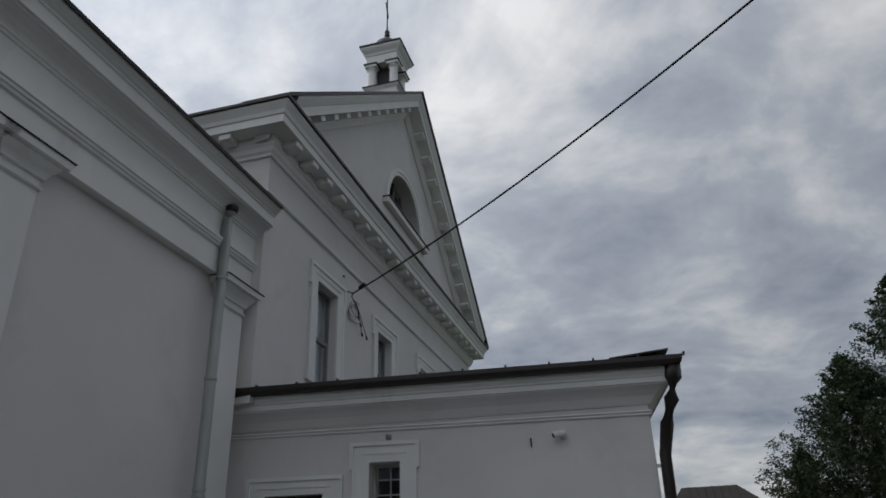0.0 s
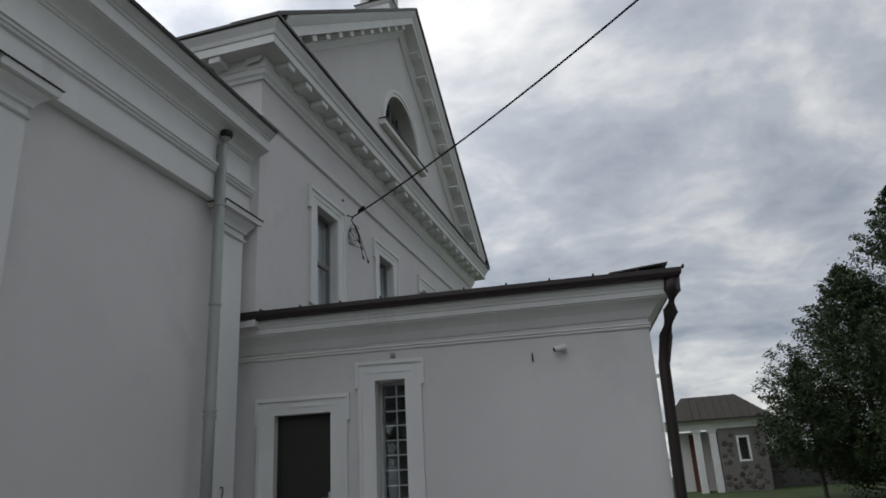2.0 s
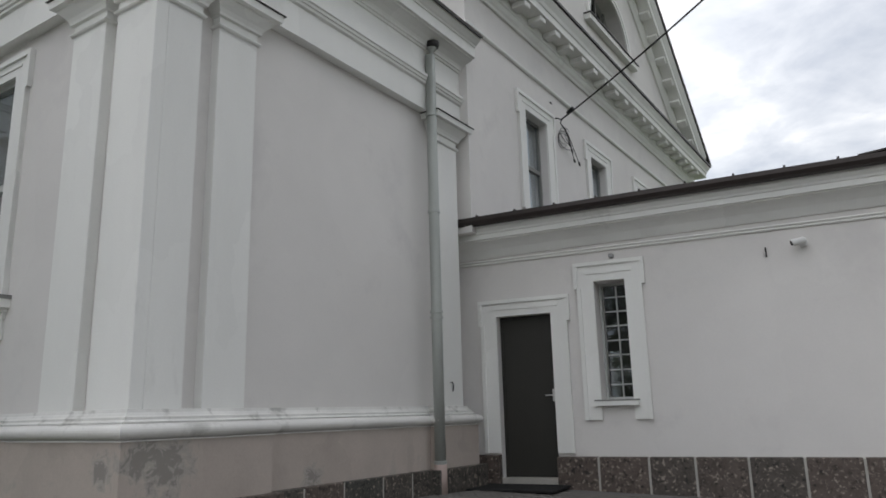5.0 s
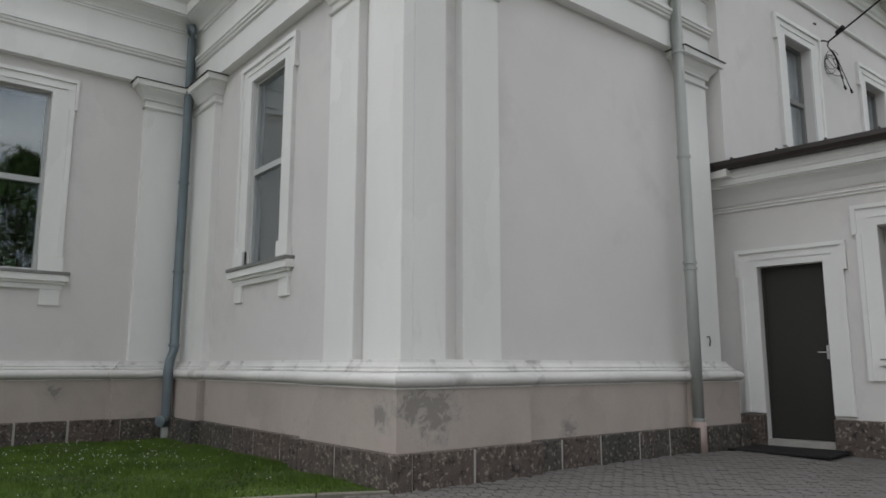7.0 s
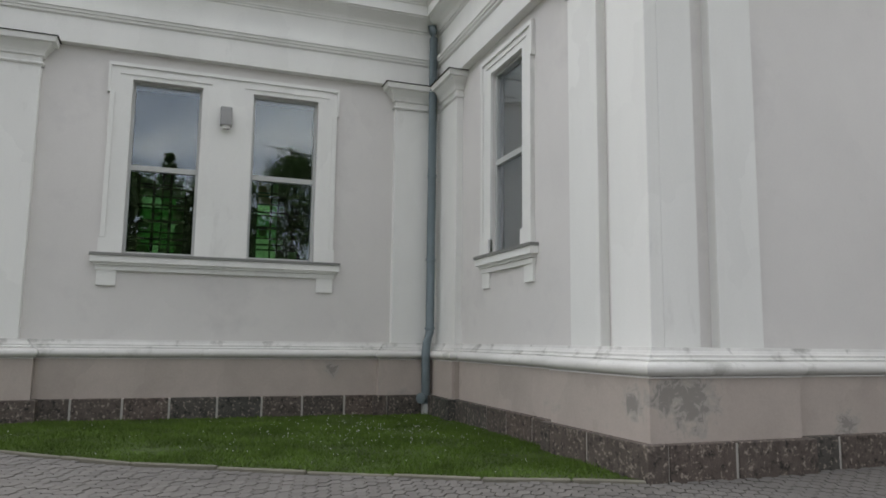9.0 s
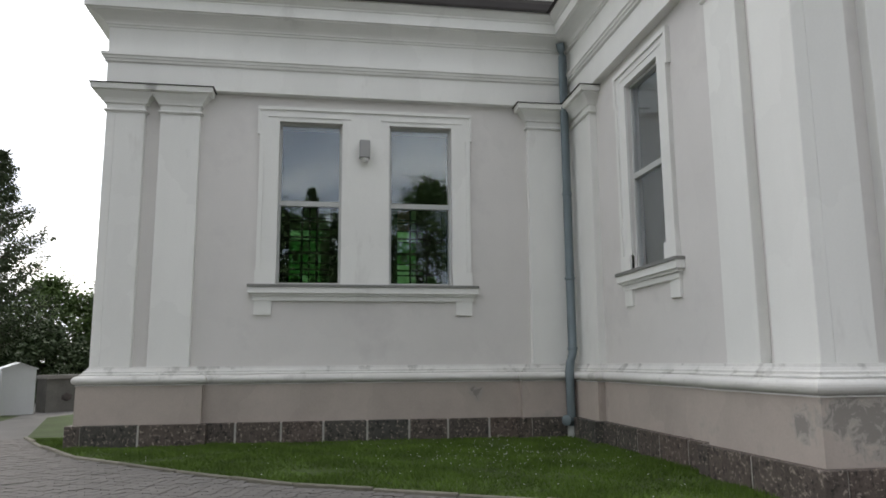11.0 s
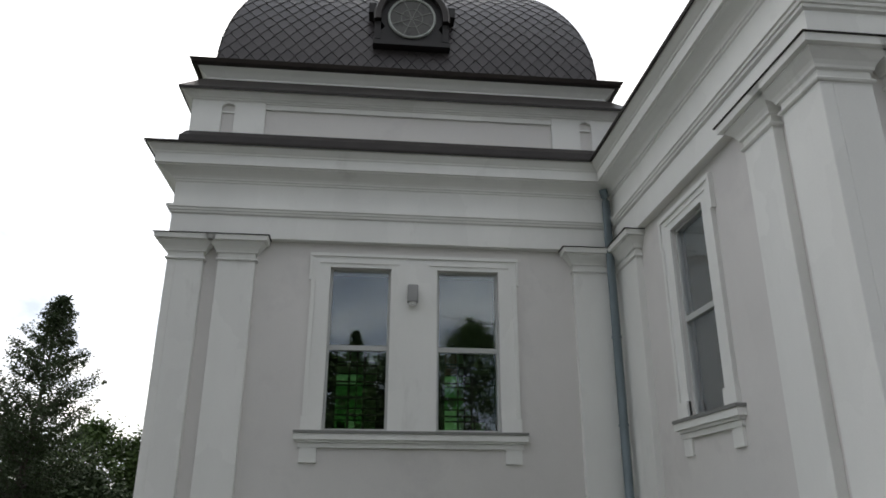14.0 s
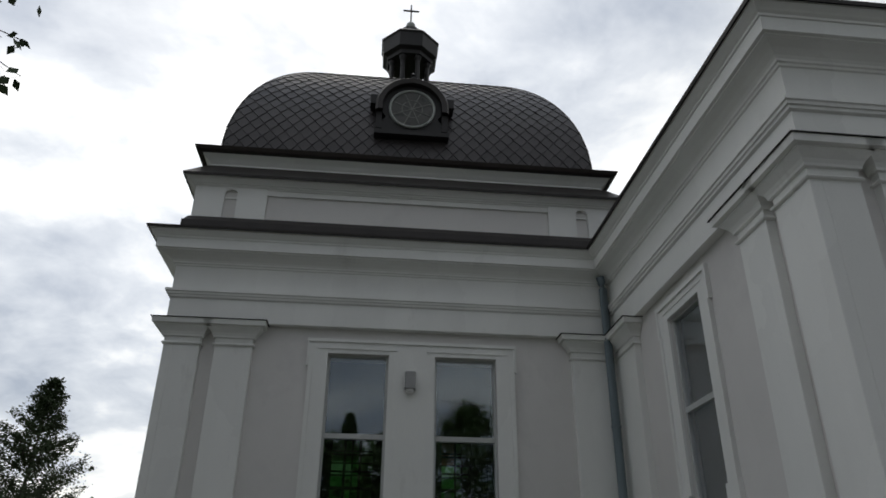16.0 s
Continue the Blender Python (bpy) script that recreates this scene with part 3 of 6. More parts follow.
def tympanum():
    bm = bmesh.new()
    cy, cz, r = 14.78, 8.98, 1.2
    outer = [(TIP0 + 0.6, 7.6), (TIP1 - 0.6, 7.6), (PEAK_Y, PEAK_Z - 0.35)]
    hole = [(cy - r * math.cos(math.pi * k / 20), cz + r * math.sin(math.pi * k / 20)) for k in range(21)]
    for x in (XT, XT - 0.4):
        es = []
        for loop in (outer, hole):
            vs = [bm.verts.new((x, y, z)) for y, z in loop]
            es += [bm.edges.new((vs[i], vs[(i + 1) % len(vs)])) for i in range(len(vs))]
        bmesh.ops.triangle_fill(bm, use_beauty=True, edges=es)
    for p, q in zip(hole, hole[1:] + hole[:1]):
        bm.faces.new([bm.verts.new((x, *c)) for x, c in ((XT, p), (XT, q), (XT - 0.4, q), (XT - 0.4, p))])
    tagged(part("wall_gable", bm, WALL), "grey plastered gable wall with a half-round window", "wall", kind="structure")
    win = tagged(new("window_lunette"), "half-round gable window with a white arched surround", "window", kind="structure")
    bm = bmesh.new()
    n = 24
    prof = [(0.0, 0.0), (0.0, 0.04), (0.08, 0.04), (0.085, 0.06), (0.17, 0.06), (0.17, 0.0)]
    rings = []
    for k in range(n + 1):
        a = math.pi * k / n
        rings.append([bm.verts.new((XT + d, cy - (r + o) * math.cos(a), cz + (r + o) * math.sin(a))) for o, d in prof])
    for a, b in zip(rings, rings[1:]):
        for j in range(len(prof)):
            bm.faces.new((a[j], a[(j + 1) % len(prof)], b[(j + 1) % len(prof)], b[j]))
    bm.faces.new(rings[0])
    bm.faces.new(rings[-1][::-1])
    part("surround", bm, TRIM, win)
    bm = bmesh.new()
    box(bm, XT - 0.2, XT + 0.14, cy - r - 0.3, cy + r + 0.3, cz - 0.14, cz - 0.02)
    part("sill", bm, TRIM, win)
    bm = bmesh.new()
    box(bm, XT - 0.2, XT + 0.17, cy - r - 0.32, cy + r + 0.32, cz - 0.018, cz + 0.004)
    part("flashing", bm, METAL, win)
    bm = bmesh.new()
    vs = [bm.verts.new((XT - 0.3, cy - r * math.cos(math.pi * k / n), cz + r * math.sin(math.pi * k / n))) for k in range(n + 1)]
    bm.faces.new(vs)
    part("pane", bm, GLASS_DULL, win)
    bm = bmesh.new()
    for y in (-0.55, 0.0, 0.55):
        box(bm, XT - 0.32, XT - 0.27, cy + y - 0.03, cy + y + 0.03, cz, cz + math.sqrt(r * r - y * y))
    box(bm, XT - 0.321, XT - 0.269, cy - r, cy + r, cz + 0.5, cz + 0.55)
    part("window_frame", bm, FRAME_DARK, win)
    bm = bmesh.new()
    box(bm, XT - 0.9, XT - 0.85, cy - 1.5, cy + 1.5, cz - 0.3, cz + 1.5)
    part("backing", bm, CURTAIN, win, "dull boarding behind the glass")


tympanum()


# ---- roofs ----
def roof_mesh(name, quads, material, label, thick=0.05):
    bm = bmesh.new()
    for q in quads:
        top = [bm.verts.new(p) for p in q]
        bot = [bm.verts.new((p[0], p[1], p[2] - thick)) for p in q]
        bm.faces.new(top)
        bm.faces.new(bot[::-1])
        for i in range(len(q)):
            j = (i + 1) % len(q)
            bm.faces.new((top[i], bot[i], bot[j], top[j]))
    return tagged(part(name, bm, material), label, "roof", kind="structure")


roof_mesh("roof_transept", [[(XT + 0.3, TIP0 + 0.03, TIP_Z + 0.02), (TX0, TIP0 + 0.03, TIP_Z + 0.02), (TX0, PEAK_Y, PEAK_Z + 0.0), (XT + 0.3, PEAK_Y, PEAK_Z + 0.0)],
                            [(XT + 0.3, PEAK_Y, PEAK_Z), (TX0, PEAK_Y, PEAK_Z), (TX0, TIP1 - 0.03, TIP_Z + 0.02), (XT + 0.3, TIP1 - 0.03, TIP_Z + 0.02)]], METAL, "dark sheet metal gable roof of the transept")
roof_mesh("roof_choir", [[(XW - 0.1, YB - 0.2, 6.14), (XB + 0.2, YB - 0.2, 6.14), (XB - 2.2, YB + 2.4, 6.7), (XW - 2, YB + 2.4, 6.7)],
                         [(XB + 0.2, YB - 0.2, 6.14), (XB + 0.2, YT - 0.02, 6.14), (XB - 2.2, YT - 0.02, 6.7), (XB - 2.2, YB + 2.4, 6.7)],
                         [(XB - 2.2, YB + 2.4, 6.7), (XB - 2.2, YT - 0.02, 6.7), (XW - 2, YT - 0.02, 6.7), (XW - 2, YB + 2.4, 6.7)],
                         [(XW - 2, YB + 0.5, 6.7), (XW - 2, YT - 0.02, 6.7), (-16.6, YT - 0.02, 6.3), (-16.6, YB + 0.5, 6.3)]], METAL, "low dark sheet metal roof of the choir")

# ---- annex cornice, gutter, roof ----
A_PATH = [M_A @ Vector((-0.22, 0, 0)), M_A @ Vector((5.28, 0, 0)), M_A @ Vector((5.28, -6.0, 0))]
A_TILT = [0.0, 0.06, 0.06]
A_ROWS = [(p.x, p.y, z) for p, z in zip(A_PATH, A_TILT)]
A_CORN = [(-0.2, 2.985), (0.02, 2.99), (0.03, 3.0), (0.05, 3.03), (0.09, 3.09), (0.15, 3.145), (0.21, 3.185), (0.23, 3.19), (0.23, 3.205), (0.26, 3.21), (0.26, 3.275), (0.275, 3.285), (0.28, 3.31), (0.31, 3.35), (0.31, 3.395), (-0.2, 3.41)]
bm = bmesh.new()
sweep(bm, A_CORN, A_ROWS)
tagged(part("trim_annex_cornice", bm, TRIM), "white moulded cornice of the annex", "cornice", kind="structure")
bm = bmesh.new()
for z in (2.903, 2.940):
    sweep(bm, [(-0.05, z), (0.020, z + 0.002), (0.030, z + 0.014), (0.024, z + 0.028), (-0.05, z + 0.031)], [(x, y, 0.2 * h) for x, y, h in A_ROWS])
tagged(part("trim_annex_string", bm, TRIM), "double string course on the annex", "moulding", kind="structure")
a0, a1, a2, a3 = [M_A @ Vector(p) for p in ((-0.1, 0.3, 3.50), (5.6, 0.3, 3.565), (5.6, -6.5, 3.86), (-0.1, -6.5, 3.86))]
roof_mesh("roof_annex", [[tuple(p) for p in (a0, a1, a2, a3)]], METAL, "low dark sheet metal roof of the annex", 0.04)


# ---- windows and door ----
def strip(bm, m, u0, u1, v0, v1, z0, z1):
    box(bm, u0, u1, v0, v1, z0, z1, m)


def eared(bm, m, u0, u1, z0, z1, side, top, ear, ear_h, foot=None):
    """A stepped surround round an opening, with ears at its upper corners."""
    foot = z0 if foot is None else foot
    for a, b in ((u0 - side, u0), (u1, u1 + side)):
        strip(bm, m, a, b, 0.001, 0.03, foot, z1)
    strip(bm, m, u0 - side, u1 + side, 0.001, 0.03, z1, z1 + top)
    strip(bm, m, u0 - side - ear, u0 - side, 0.001, 0.028, z1 + top - ear_h, z1 + top)
    strip(bm, m, u1 + side, u1 + side + ear, 0.001, 0.028, z1 + top - ear_h, z1 + top)
    # raised outer fillet
    w = side * 0.22
    for a, b in ((u0 - side, u0 - side + w), (u1 + side - w, u1 + side)):
        strip(bm, m, a, b, 0.025, 0.055, foot, z1 + top - ear_h)
    strip(bm, m, u0 - side - ear, u1 + side + ear, 0.025, 0.056, z1 + top - w, z1 + top)
    strip(bm, m, u0 - side - ear, u0 - side - ear + w, 0.025, 0.055, z1 + top - ear_h, z1 + top - w)
    strip(bm, m, u1 + side + ear - w, u1 + side + ear, 0.025, 0.055, z1 + top - ear_h, z1 + top - w)
    strip(bm, m, u0 - side * 0.45, u1 + side * 0.45, 0.025, 0.042, z1 + top * 0.38, z1 + top * 0.5)


def sash(parent, m, u0, u1, z0, z1, v, material, rail=None, w=0.05, glass=GLASS):
    bm = bmesh.new()
    for a, b, c, d in ((u0, u0 + w, z0, z1), (u1 - w, u1, z0, z1), (u0 + w, u1 - w, z0, z0 + w), (u0 + w, u1 - w, z1 - w, z1)):
        box(bm, a, b, v - 0.03, v + 0.03, c, d, m)
    if rail:
        box(bm, u0 + w, u1 - w, v - 0.028, v + 0.035, rail - 0.04, rail + 0.03, m)
    f = part("window_frame", bm, material, parent)
    spans = [(z0 + w, rail - 0.04), (rail + 0.03, z1 - w)] if rail else [(z0 + w, z1 - w)]
    for c, d in spans:
        bm = bmesh.new()
        box(bm, u0 + w, u1 - w, v - 0.004, v + 0.004, c, d, m)
        pane = part("pane", bm, glass, parent)
        pane.visible_shadow = False
    return f


def stepped_sill(parent, m, u0, u1, z, out, brackets):
    bm = bmesh.new()
    box(bm, u0, u1, -0.15, out, z - 0.115, z - 0.031, m)
    box(bm, u0 + 0.04, u1 - 0.04, -0.02, out - 0.035, z - 0.15, z - 0.115, m)
    box(bm, u0 + 0.06, u1 - 0.06, -0.02, out - 0.06, z - 0.215, z - 0.152, m)
    part("sill", bm, TRIM, parent)
    bm = bmesh.new()
    box(bm, u0 - 0.01, u1 + 0.01, -0.15, out + 0.015, z - 0.03, z + 0.006, m)
    part("sill_flashing", bm, FRAME_DARK, parent, "grey sheet metal on the sill")
    for a, b, lo in brackets:
        bm = bmesh.new()
        box(bm, a, b, 0.001, 0.03, lo, z - 0.215, m)
        part("bracket", bm, TRIM, parent)


def chapel_windows():
    (a0, a1, z0, z1), (b0, b1, _, _) = W_OPEN
    win = tagged(new("window_1"), "twin chapel window with white surround, green stained glass behind clear panes", "window", kind="structure")
    bm = bmesh.new()
    m = M_W
    strip(bm, m, a0 - 0.27, a0, 0.001, 0.03, z0, z1)
    strip(bm, m, b1, b1 + 0.27, 0.001, 0.03, z0, z1)
    strip(bm, m, a1, b0, 0.001, 0.03, z0, z1)
    strip(bm, m, a0 - 0.27, b1 + 0.27, 0.001, 0.03, z1, z1 + 0.21)
    for a, b in ((a0 - 0.30, a0 - 0.27), (b1 + 0.27, b1 + 0.30)):
        strip(bm, m, a, b, 0.001, 0.029, z1 - 0.2, z1 + 0.21)
        strip(bm, m, a - 0.002, b + 0.002, 0.02, 0.05, z1 - 0.2, z1 + 0.17)
    strip(bm, m, a0 - 0.302, b1 + 0.302, 0.025, 0.055, z1 + 0.165, z1 + 0.212)
    for a, b in ((a0 - 0.27, a0 - 0.21), (b1 + 0.21, b1 + 0.27)):
        strip(bm, m, a, b, 0.025, 0.05, z0 + 0.2, z1 - 0.2)
    for a, b in ((a0 - 0.16, a1 + 0.12), (b0 - 0.12, b1 + 0.16)):
        strip(bm, m, a, b, 0.025, 0.045, z1 + 0.06, z1 + 0.10)
    for a, b in ((a0 - 0.285, a0), (b1, b1 + 0.285)):
        strip(bm, m, a, b, 0.001, 0.06, z0, z0 + 0.19)
    part("surround", bm, TRIM, win)
    for u0, u1 in ((a0, a1), (b0, b1)):
        sash(win, m, u0, u1, z0, z1, -0.10, FRAME, 3.27, 0.035)
    stepped_sill(win, m, a0 - 0.36, b1 + 0.36, 2.09, 0.10, [(a0 - 0.28, a0 - 0.05, 1.68), (b1 + 0.05, b1 + 0.28, 1.68)])
    # stained glass set behind the clear panes: lead bars, coloured panes
    cols = {"green_glass": (0.11, 0.30, 0.11), "pale_green_glass": (0.28, 0.48, 0.27), "red_glass": (0.30, 0.17, 0.11), "dark_glass": (0.022, 0.032, 0.026)}
    mats = {}
    for n, c in cols.items():
        mm = bpy.data.materials.new(n)
        mm.use_nodes = True
        nt = mm.node_tree
        nt.nodes.clear()
        out = node(nt, "ShaderNodeOutputMaterial")
        tr = node(nt, "ShaderNodeBsdfTranslucent")
        wave = node(nt, "ShaderNodeTexNoise", Scale=9.0, Detail=3.0)
        co = node(nt, "ShaderNodeTexCoord")
        link(nt, co.outputs["Object"], wave.inputs["Vector"])
        mix = node(nt, "ShaderNodeMix")
        mix.data_type = "RGBA"
        mix.inputs[6].default_value = (*[v * 0.45 for v in c], 1)
        mix.inputs[7].default_value = (*[min(1, v * 1.4) for v in c], 1)
        link(nt, wave.outputs["Fac"], mix.inputs[0])
        link(nt, mix.outputs[2], tr.inputs[0])
        tp = node(nt, "ShaderNodeBsdfTransparent")
        tp.inputs[0].default_value = (*c, 1)
        ms = node(nt, "ShaderNodeMixShader")
        ms.inputs[0].default_value = 0.5
        link(nt, tr.outputs[0], ms.inputs[1])
        link(nt, tp.outputs[0], ms.inputs[2])
        link(nt, ms.outputs[0], out.inputs[0])
        mats[n] = mm
    rnd = random.Random(4)
    for w, (u0, u1) in enumerate(((a0, a1), (b0, b1))):
        sg = new("stained_glass")
        sg.parent = win
        sg["label"] = "leaded stained glass, mostly green"
        bm = bmesh.new()
        us = [u0 + 0.02, u0 + 0.08, u0 + 0.14, u0 + 0.34, u0 + 0.44, u0 + 0.54, u0 + 0.74, u1 - 0.08, u1 - 0.02]
        zs = [2.12 + 0.165 * k for k in range(8)]
        for u in us:
            box(bm, u - 0.011, u + 0.011, -0.365, -0.335, zs[0], zs[-1], m)
        for z in zs:
            box(bm, us[0], us[-1], -0.358, -0.342, z - 0.012, z + 0.012, m)
        part("lead_bars", bm, LEAD, sg)
        for z in [2.12 + 0.235 * k for k in range(5)]:
            bm = bmesh.new()
            box(bm, us[0], us[-1], -0.332, -0.31, z - 0.013, z + 0.013, m)
            part("saddle_bar", bm, LEAD, sg)
        for f in (0.1, 0.37, 0.63, 0.9):
            bm = bmesh.new()
            u = u0 + (u1 - u0) * f
            box(bm, u - 0.013, u + 0.013, -0.31, -0.29, zs[0], zs[-1], m)
            part("saddle_bar", bm, LEAD, sg)
        for j in range(len(zs) - 1):
            for i in range(len(us) - 1):
                inner = 2 <= i <= 5
                name = "dark_glass"
                if inner:
                    name = rnd.choice(["green_glass", "green_glass", "pale_green_glass", "green_glass", "red_glass" if i in (2,) else "green_glass"]) if w == 0 or i < 4 else rnd.choice(["dark_glass", "dark_glass", "green_glass"])
                bm = bmesh.new()
                box(bm, us[i] + 0.008, us[i + 1] - 0.008, -0.353, -0.347, zs[j] + 0.007, zs[j + 1] - 0.007, m)
                part("coloured_pane", bm, mats[name], sg)
                if inner and name == "green_glass" and (i + j) % 2 == 0:
                    r = min(us[i + 1] - us[i], zs[j + 1] - zs[j]) * 0.36
                    bm = bmesh.new()
                    lathe(bm, [(r, 0.0), (r, 0.004)], 14, m @ Matrix.Translation(((us[i] + us[i + 1]) / 2, -0.345, (zs[j] + zs[j + 1]) / 2)) @ pose(0, 0, 0, -90, 0, 0))
                    part("roundel", bm, mats["pale_green_glass"], sg, "pale green round glass")
        # one dark sheet replaces the upper stained glass, which reflected sky hides
        bm = bmesh.new()
        box(bm, u0 + 0.01, u1 - 0.01, -0.353, -0.347, zs[-1] + 0.015, z1 - 0.01, m)
        part("dark_upper_sheet", bm, mats["dark_glass"], sg, "plain dark sheet where sky reflection hides the stained glass")


chapel_windows()


def choir_window():
    u0, u1, z0, z1 = F_OPEN[0]
    win = tagged(new("window_2"), "tall choir window with white eared surround and beige blind", "window", kind="structure")
    bm = bmesh.new()
    eared(bm, M_F, u0, u1, z0, z1, 0.26, 0.23, 0.035, 0.42)
    for a, b in ((u0 - 0.275, u0), (u1, u1 + 0.275)):
        strip(bm, M_F, a, b, 0.001, 0.06, z0, z0 + 0.19)
    part("surround", bm, TRIM, win)
    sash(win, M_F, u0, u1, z0, z1, -0.07, FRAME, 3.27, 0.035)
    stepped_sill(win, M_F, u0 - 0.34, u1 + 0.34, 2.09, 0.10, [(u0 - 0.26, u0 - 0.04, 1.68), (u1 + 0.04, u1 + 0.26, 1.68)])
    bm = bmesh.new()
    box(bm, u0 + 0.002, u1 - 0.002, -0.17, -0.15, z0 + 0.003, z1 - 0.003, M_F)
    part("backing", bm, CURTAIN, win, "beige blind behind the panes")


choir_window()


def transept_windows():
    for u0, u1, z0, z1 in T_OPEN:
        win = tagged(new("window_3"), "tall transept window with white eared surround", "window", "transept windows", "structure")
        bm = bmesh.new()
        eared(bm, M_T, u0, u1, z0, z1, 0.26, 0.26, 0.05, 0.4)
        part("surround", bm, TRIM, win)
        sash(win, M_T, u0, u1, z0, z1, -0.16, FRAME_DARK, 4.85, 0.045)
        # pale sheet close behind the glass gives the tone of reflected sky
        bm = bmesh.new()
        box(bm, u0 + 0.002, u1 - 0.002, -0.28, -0.26, z0 + 0.003, z1 - 0.003, M_T)
        part("backing", bm, FRAME, win, "pale sheet behind the panes, in place of mirrored sky")


transept_windows()


def annex_window():
    u0, u1, z0, z1 = A_WIN
    m = M_A
    win = tagged(new("window_4"), "narrow annex window behind a white grille, white eared surround", "window", kind="structure")
    bm = bmesh.new()
    eared(bm, m, u0, u1, z0 - 0.02, z1, 0.215, 0.255, 0.04, 0.34, foot=0.775)
    part("surround", bm, TRIM, win)
    bm = bmesh.new()
    box(bm, u0 - 0.07, u1 + 0.07, -0.15, 0.09, z0 - 0.075, z0 - 0.02, m)
    part("sill", bm, TRIM, win)
    bm = bmesh.new()
    box(bm, u0 - 0.075, u1 + 0.075, -0.15, 0.095, z0 - 0.019, z0 - 0.002, m)
    part("sill_flashing", bm, FRAME_DARK, win, "grey sheet metal on the sill")
    sash(win, m, u0, u1, z0, z1, -0.29, FRAME, None, 0.03, GLASS_CLEAR)
    bm = bmesh.new()
    u = (u0 + u1) / 2 + 0.02
    box(bm, u - 0.008, u + 0.008, -0.275, -0.258, z0 + 0.03, z1 - 0.03, m)
    part("upright_bar", bm, FRAME, win, "white grille upright")
    for k in range(1, 8):
        bm = bmesh.new()
        z = z0 + (z1 - z0) * k / 8
        box(bm, u0 + 0.03, u1 - 0.03, -0.257, -0.245, z - 0.008, z + 0.008, m)
        part("cross_bar", bm, FRAME, win)
    # a black sheet gives the shade of the room, which is not built
    bm = bmesh.new()
    box(bm, u0 - 0.05, u1 + 0.05, -0.75, -0.72, z0 - 0.05, z1 + 0.05, m)
    part("dark_room_sheet", bm, DARKWOOD, win, "black sheet standing for the unlit room behind the window")


annex_window()


def annex_door():
    u0, u1, z0, z1 = A_DOOR
    m = M_A
    d = tagged(new("door_1"), "closed dark brown metal door in a white eared surround", "door", kind="structure")
    bm = bmesh.new()
    eared(bm, m, u0, u1, 0.38, z1, 0.225, 0.225, 0.035, 0.34, foot=0.375)
    part("surround", bm, TRIM, d)
    bm = bmesh.new()
    bevel_box(bm, u0 + 0.008, u1 - 0.008, -0.18, -0.13, z0 + 0.01, z1 - 0.008, 0.004, m)
    box(bm, u0, u0 + 0.03, -0.128, -0.11, z0, z1, m)
    box(bm, u1 - 0.03, u1, -0.128, -0.11, z0, z1, m)
    box(bm, u0 + 0.03, u1 - 0.03, -0.128, -0.11, z1 - 0.03, z1, m)
    leaf = part("door_leaf", bm, DOOR, d)
    bm = bmesh.new()
    box(bm, u1 - 0.075, u1 - 0.05, -0.129, -0.121, 1.02, 1.18, m)
    tube(bm, [m @ Vector(p) for p in ((u1 - 0.065, -0.125, 1.1), (u1 - 0.065, -0.075, 1.1), (u1 - 0.155, -0.07, 1.1))], 0.007, 8)
    part("door_handle", bm, STEEL, leaf, "steel lever handle with a plate")
    bm = bmesh.new()
    box(bm, u0 - 0.02, u1 + 0.02, -0.4, 0.03, -0.02, z0 + 0.005, m)
    part("threshold", bm, MORTAR, d, "pale stone threshold")
    mat = tagged(new("doormat"), "flat black rubber doormat before the door", "doormat")
    bm = bmesh.new()
    mm = M_A @ Matrix.Translation((0.62, 0.46, 0.004))
    bevel_box(bm, -0.66, 0.66, -0.36, 0.36, -0.03, -0.001, 0.006, mm)
    part("mat", bm, BLACK, mat)


annex_door()


# ---- chapel attic, dome, lantern ----
CC = ((CX0 + XW) / 2 - 0.05, 0.36)
DH = 3.2


def rect(h, x=0.0):
    """Plan path round the dome centre; outwards is to the right."""
    cx, cy = XW - 3.43, CC[1]
    return [(cx - h, cy - h), (cx + h, cy - h), (cx + h, cy + h), (cx - h, cy + h)]


AH = 3.43
bm = bmesh.new()
sweep(bm, [(-0.5, 6.12), (0.0, 6.12), (0.0, 7.15), (-0.5, 7.15)], rect(AH - 0.06), True)
attic = tagged(part("wall_attic", bm, WALL), "white plastered attic below the dome with panels and small pilasters", "wall", kind="structure")
bm = bmesh.new()
sweep(bm, [(-0.3, 6.13), (0.092, 6.13), (0.092, 6.36), (0.105, 6.37), (0.105, 6.475), (0.085, 6.485), (0.03, 6.575), (-0.3, 6.585)], rect(AH), True)
tagged(part("trim_attic_skirt", bm, METAL), "dark metal skirt roof at the foot of the attic", "flashing", kind="structure")
bm = bmesh.new()
sweep(bm, [(-0.3, 7.13), (0.0, 7.13), (0.005, 7.15), (0.03, 7.155), (0.035, 7.175), (0.06, 7.18), (0.07, 7.195), (0.11, 7.225), (0.14, 7.235), (0.16, 7.24), (0.16, 7.258), (-0.3, 7.26)], rect(AH), True)
tagged(part("trim_attic_cornice", bm, TRIM), "white cornice of the attic", "cornice", kind="structure")
bm = bmesh.new()
sweep(bm, [(-0.4, 7.262), (0.175, 7.262), (0.185, 7.24), (0.195, 7.285), (-0.10, 7.60), (-0.4, 7.62)], rect(AH), True)
tagged(part("trim_attic_flashing", bm, METAL), "dark metal roof strip above the attic", "flashing", kind="structure")
bm = bmesh.new()
sweep(bm, [(-0.5, 7.4), (-0.14, 7.4), (-0.13, 7.655), (-0.115, 7.665), (-0.08, 7.71), (-0.02, 7.765), (0.0, 7.785), (-0.5, 7.79)], rect(AH), True)
tagged(part("trim_dome_cornice", bm, TRIM), "white upper cornice at the foot of the dome", "cornice", kind="structure")
